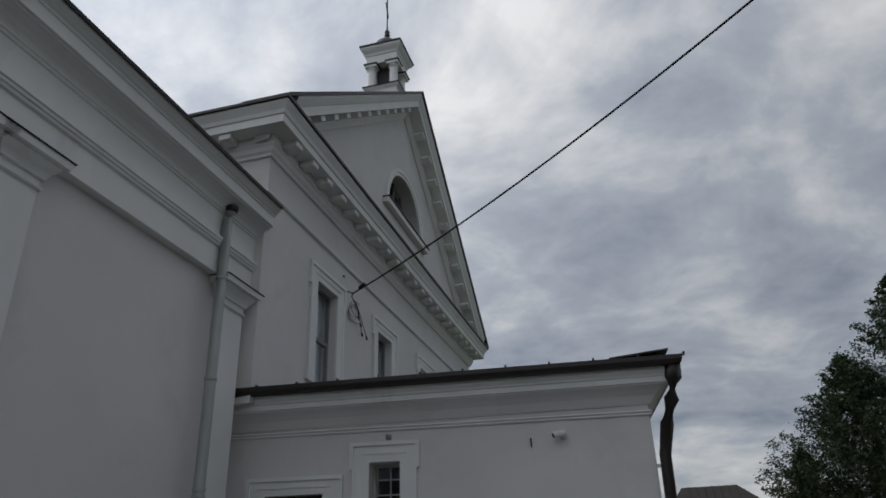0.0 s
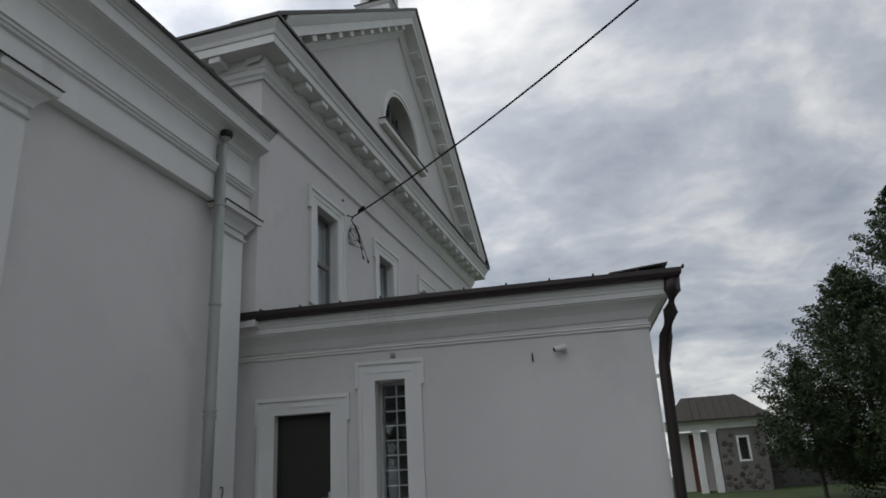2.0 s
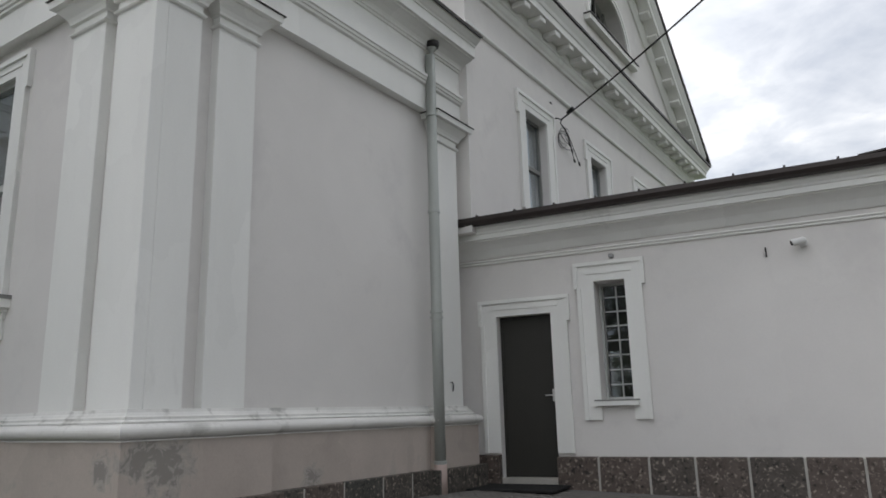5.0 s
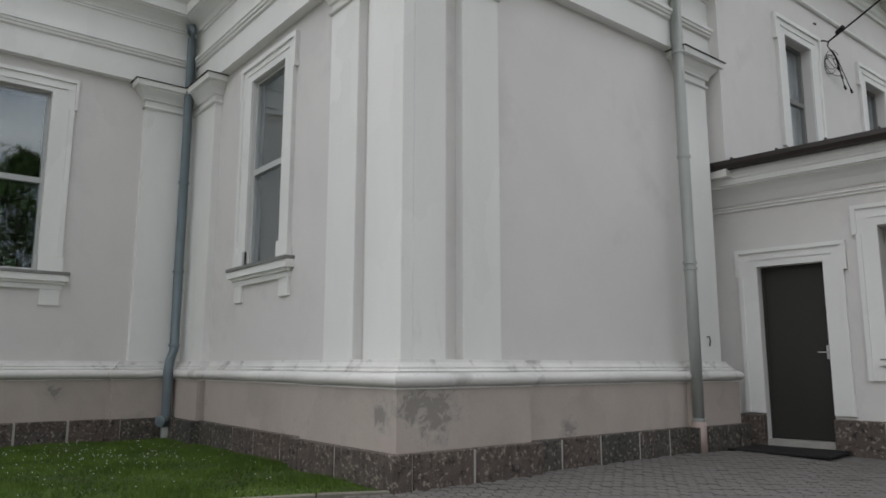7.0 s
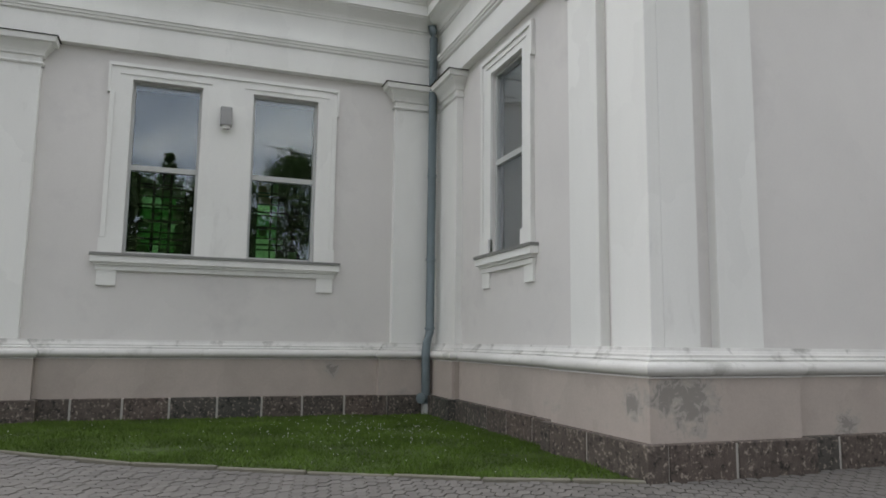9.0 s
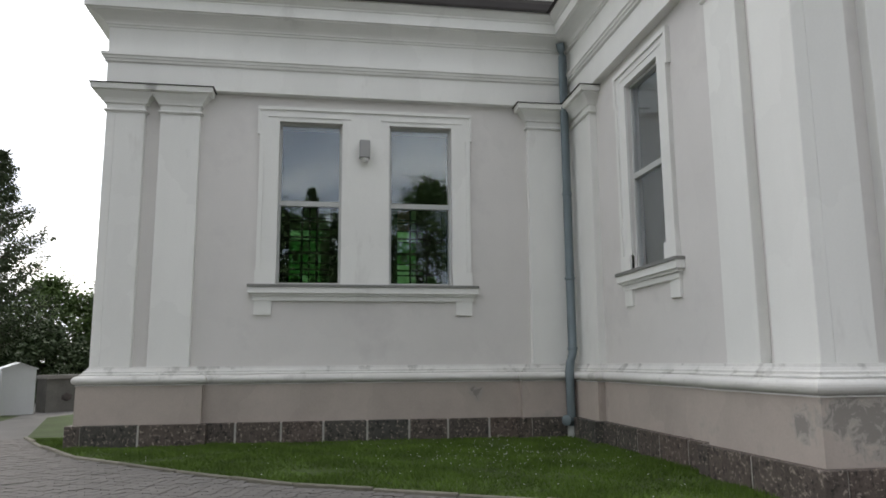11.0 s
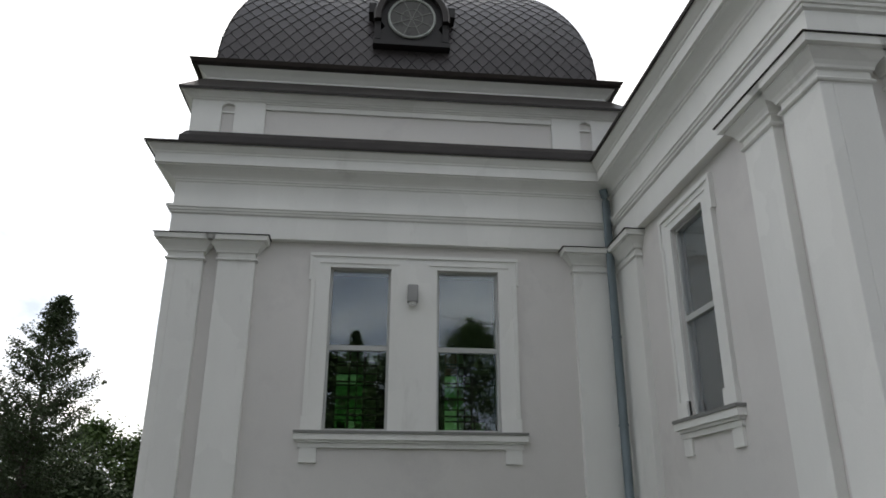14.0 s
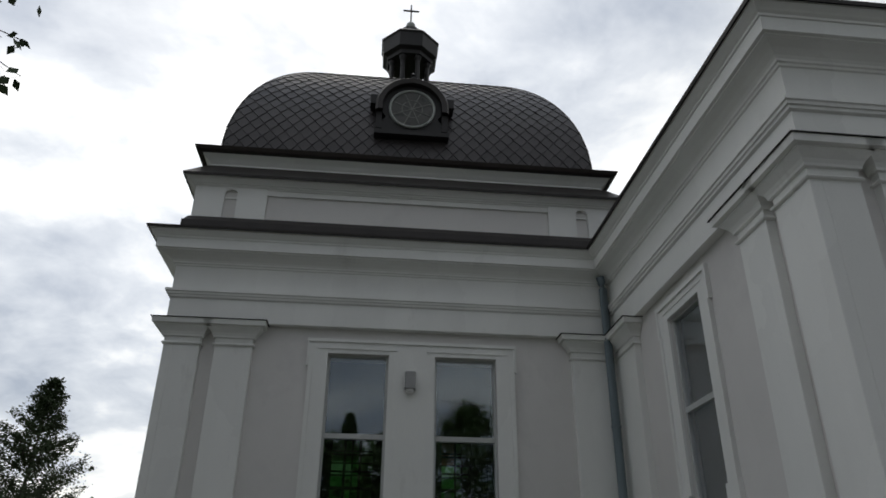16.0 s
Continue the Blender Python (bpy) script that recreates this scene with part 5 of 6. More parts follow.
base = tagged(new("wall_granite_base"), "rough dark red granite blocks with pale mortar joints", "plinth", kind="structure")
rnd = random.Random(5)
PP = PIER
segs = []
for (p, q) in zip(PP, PP[1:]):
    p2, q2 = Vector(p), Vector(q)
    L = (q2 - p2).length
    if L < 0.3:
        segs.append((p, q, [], -0.12, 0.262, 0.128))
        continue
    k = max(1, round(L / 0.575))
    segs.append((p, q, [L * i / k + rnd.uniform(-0.03, 0.03) for i in range(1, k)], -0.12, 0.262, 0.128))
# runs are lengthened round outward corners by the blocks' own reach
fixed = []
for n, (p, q, s, z0, z1, out) in enumerate(segs):
    p, q = Vector(p), Vector(q)
    d = (q - p).normalized()

    def turn_at(i):
        if i <= 0 or i >= len(PP) - 1:
            return 0
        a = Vector(PP[i]) - Vector(PP[i - 1])
        b = Vector(PP[i + 1]) - Vector(PP[i])
        return a.x * b.y - a.y * b.x
    e0 = 0 if n == 0 else (-0.004 if turn_at(n) > 0 else -out)
    e1 = 0 if n == len(segs) - 1 else (out + 0.06 if turn_at(n + 1) > 0 else -out)
    p, q = p - d * e0, q + d * e1
    if (q - p).dot(d) > 0.03:
        fixed.append(((p.x, p.y), (q.x, q.y), [u + e0 for u in s], z0, z1, out))
granite_run(base, fixed, rnd)
A0 = lambda u: tuple((M_A @ Vector((u, 0, 0)))[:2])
granite_run(base, [(A0(-0.2), A0(0.345), [], -0.12, 0.355, 0.05), (A0(1.12), A0(5.31), [0.55 + 0.565 * k + rnd.uniform(-0.03, 0.03) for k in range(8)], -0.5, 0.335, 0.055)], rnd)
bm = bmesh.new()
sweep(bm, [(-0.1, -0.12), (0.176, -0.12), (0.176, 0.252), (-0.1, 0.252)], PIER)
sweep(bm, [(-0.1, -0.5), (0.105, -0.5), (0.105, 0.325), (-0.1, 0.335)], [A0(1.12), A0(5.30)])
sweep(bm, [(-0.1, -0.2), (0.10, -0.2), (0.10, 0.345), (-0.1, 0.35)], [A0(-0.2), A0(0.345)])
part("mortar_joints", bm, MORTAR, base, "pale mortar between the blocks")


# ---- downpipes, gutter ----
def clamp(parent, p, r, material):
    bm = bmesh.new()
    lathe(bm, [(r + 0.002, -0.018), (r + 0.012, -0.016), (r + 0.012, 0.016), (r + 0.002, 0.018)], 14, Matrix.Translation(p))
    part("pipe_clamp", bm, material, parent)


def downpipes():
    d = tagged(new("downpipe"), "weathered grey-green zinc downpipe with a pinkish foot piece", "downpipe")
    x0, y0, x1, y1 = XB + 0.19, 7.56, XB + 0.24, 7.515
    at = lambda z: (x1 + (x0 - x1) * z / 5.4, y1 + (y0 - y1) * z / 5.4, z)
    bm = bmesh.new()
    tube(bm, [at(0.30), at(2.0), at(4.0), at(5.58), (x0 + 0.02, y0, 5.66), (x0 + 0.06, y0, 5.75)], 0.066, 14)
    part("pipe", bm, PIPE_GREY, d, smooth=True)
    bm = bmesh.new()
    tube(bm, [at(-0.03), at(0.32)], 0.078, 14)
    part("foot_piece", bm, FOOT, d, "pinkish painted cast foot piece", smooth=True)
    for z in (0.34, 2.05, 2.12, 3.4, 4.72):
        clamp(d, at(z), 0.066, PIPE_GREY)
    bm = bmesh.new()
    lathe(bm, [(0.07, 0.0), (0.085, 0.03), (0.085, 0.08), (0.05, 0.1)], 12, Matrix.Translation((x0 + 0.05, y0, 5.68)))
    part("outlet", bm, DARKWOOD, d)
    d = tagged(new("downpipe"), "blue-grey painted downpipe in the inner corner", "downpipe")
    x, y = XW + 0.23, YB - 0.23
    bm = bmesh.new()
    tube(bm, [(x + 0.06, y - 0.06, 0.12), (x + 0.075, y - 0.075, 0.3), (x + 0.085, y - 0.085, 0.88), (x + 0.06, y - 0.06, 1.0), (x, y, 1.14), (x, y, 3.0), (x, y, 5.58), (x + 0.015, y - 0.015, 5.66), (x + 0.05, y - 0.05, 5.77)], 0.062, 14)
    part("pipe", bm, PIPE_BLUE, d, smooth=True)
    for z in (1.2, 2.2, 3.45, 4.75):
        clamp(d, (x, y, z), 0.062, PIPE_BLUE)
    bm = bmesh.new()
    lathe(bm, [(0.02, -0.11), (0.065, -0.10), (0.075, -0.02), (0.075, 0.05), (0.03, 0.06)], 12, Matrix.Translation((x + 0.10, y - 0.13, 0.22)) @ pose(0, 0, 0, 90, 0, 40))
    part("clean_out", bm, PIPE_BLUE, d, "round clean-out cap")
    bm = bmesh.new()
    tube(bm, [(x + 0.06, y - 0.06, -0.04), (x + 0.06, y - 0.06, 0.14)], 0.07, 12)
    part("ground_socket", bm, PIPE_GREY, d)
    d = tagged(new("downpipe"), "dark brown downpipe at the annex corner", "downpipe")
    bm = bmesh.new()
    tube(bm, [M_A @ Vector(p) for p in ((5.60, 0.30, 3.50), (5.59, 0.28, 3.30), (5.54, 0.21, 3.06), (5.455, 0.12, 2.78), (5.385, 0.075, 2.42), (5.355, 0.06, 1.0), (5.35, 0.06, -0.4))], [0.10, 0.10, 0.095, 0.08, 0.07, 0.068, 0.068], 12)
    part("pipe", bm, GUTTER, d, smooth=True)
    for z in (0.3, 1.3, 2.3):
        bm = bmesh.new()
        box(bm, 5.27, 5.35, 0.03, 0.07, z - 0.02, z + 0.02, M_A)
        part("pipe_bracket", bm, WHITE, d, "white bracket")
    g = tagged(new("roof_gutter"), "dark brown metal gutter along the annex eaves", "gutter")
    bm = bmesh.new()
    rows = [(*tuple((M_A @ Vector((-0.05, 0, 0)))[:2]), 0.0), (*tuple((M_A @ Vector((5.28, 0, 0)))[:2]), 0.06), (*tuple((M_A @ Vector((5.28, -5, 0)))[:2]), 0.06)]
    sweep(bm, [(0.28, 3.385), (0.30, 3.39), (0.36, 3.375), (0.41, 3.395), (0.43, 3.44), (0.43, 3.495), (0.40, 3.50), (0.28, 3.515)], rows)
    part("trough", bm, GUTTER, g)
    for k in range(11):
        bm = bmesh.new()
        u = 0.25 + 0.55 * k
        box(bm, u - 0.012, u + 0.012, 0.28, 0.36, 3.505 + 0.011 * u, 3.54 + 0.011 * u, M_A)
        part("roof_seam", bm, METAL, g)
    bm = bmesh.new()
    box(bm, 4.85, 5.58, -0.6, 0.3, 3.58, 3.60, M_A)
    for v in bm.verts:
        v.co.z += 0.10 * ((M_A.inverted() @ v.co).x - 4.85)
    part("corner_flashing", bm, METAL, g)
    bm = bmesh.new()
    box(bm, -0.06, 0.20, -0.3, 0.36, 3.50, 3.60, M_A)
    part("end_flashing", bm, METAL, g)


FOOT = paint("pinkish_cast_iron", (0.42, 0.33, 0.30), 0.7, 0.12, 4, 60, 0.1)
downpipes()


# ---- small fixtures ----
def fixtures():
    lamp = tagged(new("wall_lamp"), "small grey metal wall lamp between the chapel windows", "wall lamp")
    y, z = 0.435, 4.03
    bm = bmesh.new()
    box(bm, XW + 0.03, XW + 0.05, y - 0.05, y + 0.05, z - 0.08, z + 0.08)
    part("back_plate", bm, FRAME_DARK, lamp)
    bm = bmesh.new()
    bevel_box(bm, XW + 0.05, XW + 0.18, y - 0.075, y + 0.075, z - 0.12, z + 0.14, 0.012)
    part("housing", bm, LAMPGREY, lamp)
    bm = bmesh.new()
    lathe(bm, [(0.05, -0.155), (0.055, -0.12)], 12, Matrix.Translation((XW + 0.115, y, z)))
    part("lens", bm, WHITE, lamp, "white round lens")
    c = tagged(new("security_camera"), "small white security camera on the annex wall", "camera")
    u, z = 4.13, 2.73
    bm = bmesh.new()
    lathe(bm, [(0.05, 0.0), (0.05, 0.03), (0.03, 0.04)], 14, M_A @ Matrix.Translation((u + 0.06, 0.0, z)) @ pose(0, 0, 0, -90, 0, 0))
    part("mount", bm, WHITE, c)
    bm = bmesh.new()
    tube(bm, [M_A @ Vector(p) for p in ((u + 0.06, 0.03, z), (u + 0.05, 0.08, z))], 0.016, 8)
    part("arm", bm, WHITE, c)
    bm = bmesh.new()
    tube(bm, [M_A @ Vector(p) for p in ((u + 0.09, 0.085, z + 0.015), (u + 0.07, 0.09, z + 0.01), (u - 0.05, 0.13, z - 0.015), (u - 0.055, 0.131, z - 0.017))], [0.03, 0.042, 0.042, 0.038], 14)
    part("housing", bm, WHITE, c, smooth=True)
    bm = bmesh.new()
    tube(bm, [M_A @ Vector(p) for p in ((u - 0.05, 0.13, z - 0.015), (u - 0.062, 0.134, z - 0.019))], 0.030, 12)
    part("lens", bm, DARKWOOD, c, "black lens")
    h = tagged(new("wall_hook"), "small rusty hook with a streak on the annex wall", "hook")
    bm = bmesh.new()
    u = 3.79
    tube(bm, [M_A @ Vector(p) for p in ((u, -0.01, 2.71), (u, 0.03, 2.71), (u, 0.038, 2.64), (u, 0.03, 2.60))], 0.009, 6)
    part("hook", bm, DARKWOOD, h)
    s = tagged(new("alarm_sensor"), "small white sensor above the annex window", "sensor")
    bm = bmesh.new()
    bevel_box(bm, 1.94, 2.0, -0.01, 0.07, 2.80, 2.86, 0.01, M_A)
    part("sensor_body", bm, LAMPGREY, s)
    k = tagged(new("wall_hook"), "small dark iron hook on the end pilaster", "hook")
    bm = bmesh.new()
    tube(bm, [(XB + PD - 0.01, 8.0, 1.28), (XB + PD + 0.03, 8.0, 1.28), (XB + PD + 0.04, 8.0, 1.24), (XB + PD + 0.03, 8.0, 1.17)], 0.008, 6)
    part("hook", bm, DARKWOOD, k)


LAMPGREY = paint("grey_lamp_paint", (0.33, 0.33, 0.33), 0.5, 0.05, 5, 60, 0.02)
fixtures()


def cable():
    a, b = Vector((XT + 0.12, 11.42, 5.94)), Vector((1.94, 6.80, 6.93))
    c = tagged(new("overhead_cable"), "black overhead cable with tangled wire ends at the transept wall", "cable")
    way = Vector((0.818, -0.575, 0.0))
    pts = [Vector((a.x, a.y, 0)) + way * s + Vector((0, 0, 5.93 + 0.02 * s + 0.0102 * s * s)) for s in [0.4 * k for k in range(42)]]
    bm = bmesh.new()
    tube(bm, pts, 0.014, 6)
    part("cable_run", bm, BLACK, c)
    bm = bmesh.new()
    tube(bm, [(XT - 0.03, 11.3, 5.93), (XT + 0.08, 11.35, 5.95), (XT + 0.14, 11.42, 5.93), (XT + 0.10, 11.44, 5.88)], 0.012, 6)
    part("wall_anchor", bm, DARKWOOD, c)
    bm = bmesh.new()
    tube(bm, [a + (b - a) * 0.03, a + (b - a) * 0.05], 0.03, 8)
    part("insulator", bm, BLACK, c)
    rnd = random.Random(9)
    for k in range(5):
        ry, rz, y0, zc = rnd.uniform(0.16, 0.30), rnd.uniform(0.10, 0.19), 11.62 + 0.05 * k, 5.68 + rnd.uniform(-0.06, 0.06)
        turn0 = rnd.uniform(0.6, 1.6)
        pts = [Vector((XT + 0.06 + 0.05 * math.sin(q + k), y0 + ry * math.cos(q) * (1 - 0.03 * q), zc + rz * math.sin(q))) for q in [turn0 + 4.6 * i / 14 for i in range(15)]]
        bm = bmesh.new()
        tube(bm, pts, 0.005, 5)
        part("loose_wire", bm, BLACK, c)
    for k in range(4):
        end = Vector((XT + rnd.uniform(0.05, 0.12), 11.80 + 0.13 * k, 5.60 - 0.09 * k + rnd.uniform(-0.06, 0.06)))
        bm = bmesh.new()
        tube(bm, [Vector((XT + 0.10, 11.45, 5.88)), Vector((XT + 0.13, 11.60 + 0.04 * k, 5.80 - 0.03 * k)), end], 0.007, 5)
        tube(bm, [end, end + Vector((0.0, 0.05, -0.05))], 0.018, 6)
        part("loose_wire", bm, BLACK, c)
    h = tagged(new("wall_hook"), "thin wire hook on the transept wall", "hook")
    bm = bmesh.new()
    tube(bm, [(XT - 0.01, 11.25, 6.25), (XT + 0.04, 11.25, 6.22), (XT + 0.05, 11.22, 6.18), (XT + 0.04, 11.17, 6.19)], 0.008, 5)
    part("hook", bm, DARKWOOD, h)


cable()


# ---- far things ----
STONE = paint("field_stone_masonry", (0.21, 0.20, 0.185), 0.9, 0.2, 2, 40, 0.4)
BOULDER = paint("dark_boulder", (0.12, 0.10, 0.095), 0.8, 0.3, 5, 40, 0.3, random=0.4)
BARK = paint("tree_bark", (0.06, 0.05, 0.042), 0.9, 0.3, 6, 30, 0.5)


def leaf_material(name, color):
    m = paint(name, color, 0.6, 0.35, 0.8, 8, 0.0, spec=0.25)
    return m


LEAF_DARK = leaf_material("dark_leaves", (0.040, 0.062, 0.026))
LEAF_MID = leaf_material("green_leaves", (0.065, 0.105, 0.032))


def gable_house():
    """Small stone gate house with a pillared porch, seen beyond the annex."""
    d = tagged(new("gate_house"), "small field-stone gate house with white pillared porch and seamed metal roof", "house")
    z = ground_z(2.5, 30) - 0.05
    x0, x1, y0, y1, ze = 0.55, 3.85, 30.0, 34.0, 3.28
    xm = 2.2
    bm = bmesh.new()
    wall_mesh(bm, wall_frame((xm, y0), 0), 0, x1 - xm, z - 0.2, ze - 0.3, [(0.72, 1.02, 1.82, 2.6)], 0.4)
    box(bm, x1 - 0.4, x1, y0 + 0.4, y1, z - 0.2, ze - 0.3)
    box(bm, xm, x1 - 0.4, y1 - 0.4, y1, z - 0.2, ze - 0.3)
    wall = part("wall", bm, STONE, d)
    rnd = random.Random(21)
    for k in range(60):
        u, zz = rnd.uniform(xm + 0.12, x1 - 0.12), rnd.uniform(z + 0.1, ze - 0.5)
        if 0.52 < u - xm < 1.22 and 1.65 < zz < 2.8:
            continue
        bm = bmesh.new()
        r = rnd.uniform(0.04, 0.13)
        bmesh.ops.create_icosphere(bm, subdivisions=1, radius=r, matrix=Matrix.Translation((u, y0, zz)) @ Matrix.Diagonal((rnd.uniform(0.8, 1.4), 0.25, 1, 1)))
        part("field_stone", bm, BOULDER, wall)
    bm = bmesh.new()
    for a, b, c, e in ((0.64, 0.72, 1.74, 2.68), (1.02, 1.10, 1.74, 2.68), (0.72, 1.02, 2.6, 2.68), (0.72, 1.02, 1.74, 1.82)):
        box(bm, a, b, -0.05, 0.03, c, e, wall_frame((xm, y0), 0))
    win = part("window", bm, TRIM, d, "small window with white surround")
    bm = bmesh.new()
    box(bm, xm + 0.72, xm + 1.02, y0 + 0.2, y0 + 0.22, 1.82, 2.6)
    part("pane", bm, GLASS_DULL, win)
    bm = bmesh.new()
    box(bm, xm - 1.4, x1 - 0.4, y0 + 1.2, y0 + 1.4, z - 0.2, ze - 0.3)
    part("back_wall", bm, WALL, d)
    bm = bmesh.new()
    box(bm, 1.2, 1.6, y0 + 1.15, y0 + 1.2, z, z + 2.2)
    part("door", bm, FOOTDOOR, d, "reddish brown door inside the porch")
    for x in (0.67, 1.47, 2.03):
        bm = bmesh.new()
        bevel_box(bm, x - 0.13, x + 0.13, y0 - 0.02, y0 + 0.26, z - 0.1, ze - 0.42, 0.015)
        box(bm, x - 0.17, x + 0.17, y0 - 0.05, y0 + 0.29, ze - 0.42, ze - 0.31)
        part("porch_pillar", bm, TRIM, d)
    bm = bmesh.new()
    sweep(bm, [(-0.3, ze - 0.3), (0.06, ze - 0.3), (0.06, ze - 0.1), (0.12, ze - 0.06), (0.2, ze), (0.22, ze + 0.06), (-0.3, ze + 0.08)], [(x0, y1), (x0, y0), (x1, y0), (x1, y1)][::1])
    part("cornice", bm, TRIM, d)
    zr = 4.42
    bm = bmesh.new()
    quads = [[(x0 - 0.15, y0 - 0.35, ze + 0.05), (x1 + 0.35, y0 - 0.35, ze + 0.05), (x1 - 0.6, (y0 + y1) / 2, zr), (x0 + 0.6, (y0 + y1) / 2, zr)],
             [(x1 + 0.35, y0 - 0.35, ze + 0.05), (x1 + 0.35, y1 + 0.3, ze + 0.05), (x1 - 0.6, (y0 + y1) / 2, zr)],
             [(x0 - 0.15, y1 + 0.3, ze + 0.05), (x1 + 0.35, y1 + 0.3, ze + 0.05), (x1 - 0.6, (y0 + y1) / 2, zr), (x0 + 0.6, (y0 + y1) / 2, zr)],
             [(x0 - 0.15, y0 - 0.35, ze + 0.05), (x0 + 0.6, (y0 + y1) / 2, zr), (x0 - 0.15, y1 + 0.3, ze + 0.05)]]
    for q in quads:
        bm.faces.new([bm.verts.new(p) for p in q])
        bm.faces.new([bm.verts.new((p[0], p[1], p[2] - 0.06)) for p in q][::-1])
    for p, q in ((quads[0][0], quads[0][1]), (quads[1][0], quads[1][1])):
        bm.faces.new([bm.verts.new(v) for v in (p, q, (q[0], q[1], q[2] - 0.06), (p[0], p[1], p[2] - 0.06))])
    roof = part("roof", bm, ROOFGREY, d)
    for k in range(13):
        f = (k + 0.5) / 13
        a = Vector(quads[0][0]).lerp(Vector(quads[0][1]), f)
        top = Vector((a.x, (y0 + y1) / 2, zr))
        lo, hi = quads[0][3][0], quads[0][2][0]
        if a.x > hi:
            g = (x1 + 0.35 - a.x) / (x1 + 0.35 - hi)
            top = Vector((a.x, a.y + ((y0 + y1) / 2 - a.y) * g, a.z + (zr - a.z) * g))
        if a.x < lo:
            continue
        bm = bmesh.new()
        tube(bm, [a + Vector((0, 0, 0.012)), top + Vector((0, 0, 0.012))], 0.018, 4)
        part("roof_seam", bm, ROOFGREY, roof)


FOOTDOOR = paint("reddish_door", (0.16, 0.07, 0.05), 0.6, 0.2, 4, 40, 0.1)
ROOFGREY = paint("grey_brown_roof_metal", (0.06, 0.052, 0.045), 0.85, 0.15, 2, 30, 0.05, spec=0.15)
gable_house()


def stone_wall(p, q, h, thick, seed, label):
    d = tagged(new("stone_wall"), label, "wall", "stone walls", "structure")
    a, b = Vector(p), Vector(q)
    L = (b - a).length
    ang = math.degrees(math.atan2((b - a).y, (b - a).x))
    m = wall_frame(p, ang)
    z0 = min(ground_z(*p), ground_z(*q)) - 0.3
    zt = max(ground_z(*p), ground_z(*q)) + h
    bm = bmesh.new()
    box(bm, 0, L, -thick / 2, thick / 2, z0, zt, m)
    part("masonry", bm, STONE_DARK, d)
    bm = bmesh.new()
    box(bm, -0.05, L + 0.05, -thick / 2 - 0.06, thick / 2 + 0.06, zt, zt + 0.09, m)
    part("coping", bm, STONE, d, "pale concrete coping")
    rnd = random.Random(seed)
    for k in range(min(90, int(L * (h + 0.3) * 7))):
        bm = bmesh.new()
        r = rnd.uniform(0.07, 0.17)
        c = m @ Vector((rnd.uniform(0.1, L - 0.1), (thick / 2) * rnd.choice((1, 1, -1)), rnd.uniform(z0 + 0.35, zt - 0.1)))
        bmesh.ops.create_icosphere(bm, subdivisions=1, radius=r, matrix=Matrix.Translation(c) @ pose(0, 0, 0, 0, 0, ang) @ Matrix.Diagonal((rnd.uniform(0.9, 1.5), 0.3, 0.9, 1)))
        part("field_stone", bm, BOULDER, d)


STONE_DARK = paint("dark_masonry", (0.13, 0.125, 0.115), 0.9, 0.3, 2, 30, 0.4)
stone_wall((3.85, 31.5), (16.0, 32.5), 1.02, 0.5, 3, "boundary wall of dark field stones with pale coping")
stone_wall((-17.95, -6.45), (-26.0, 0.5), 0.72, 0.4, 4, "low boundary wall of dark field stones")
stone_wall((-15.7, -8.0), (-16.45, -7.25), 0.72, 0.4, 6, "short end of the low field-stone wall")
stone_wall((-13.5, -14.0), (-15.7, -8.0), 0.72, 0.4, 7, "low boundary wall of dark field stones")


def shed(x, y, w, dpt, h, turn):
    d = tagged(new("storage_shed"), "small white sheet-metal shed with a gabled roof", "shed", "white sheds")
    m = pose(x, y, ground_z(x, y) - 0.03, 0, 0, turn)
    bm = bmesh.new()
    vs = [(-w / 2, 0), (w / 2, 0), (w / 2, h * 0.87), (0, h * 0.98), (-w / 2, h * 0.87)]
    f = [bm.verts.new(m @ Vector((a, -dpt / 2, b))) for a, b in vs]
    g = [bm.verts.new(m @ Vector((a, dpt / 2, b))) for a, b in vs]
    bm.faces.new(f)
    bm.faces.new(g[::-1])
    for i in range(5):
        bm.faces.new((f[i], g[i], g[(i + 1) % 5], f[(i + 1) % 5]))
    body = part("body", bm, SHED, d)
    bm = bmesh.new()
    for s in (-1, 1):
        q = [(0, -dpt / 2 - 0.03, h * 0.98), (s * (w / 2 + 0.03), -dpt / 2 - 0.03, h * 0.86), (s * (w / 2 + 0.03), dpt / 2 + 0.03, h * 0.86), (0, dpt / 2 + 0.03, h * 0.98)]
        top = [bm.verts.new(m @ Vector((a, b, c + 0.025))) for a, b, c in q]
        bot = [bm.verts.new(m @ Vector((a, b, c + 0.003))) for a, b, c in q]
        bm.faces.new(top)
        bm.faces.new(bot[::-1])
        for i in range(4):
            bm.faces.new((top[i], bot[i], bot[(i + 1) % 4], top[(i + 1) % 4]))
    part("roof", bm, SHED, d)
    for k in range(int(dpt / 0.12)):
        bm = bmesh.new()
        yy = -dpt / 2 + 0.06 + 0.12 * k
        box(bm, w / 2, w / 2 + 0.006, yy - 0.006, yy + 0.006, 0.02, h * 0.84, m)
        part("sheet_rib", bm, SHED, body)


SHED = paint("white_sheet_metal", (0.72, 0.74, 0.76), 0.5, 0.05, 2, 40, 0.02)
shed(-17.51, -6.84, 0.66, 0.75, 1.12, 120)
shed(-17.0, -7.55, 0.66, 0.85, 1.1, 120)


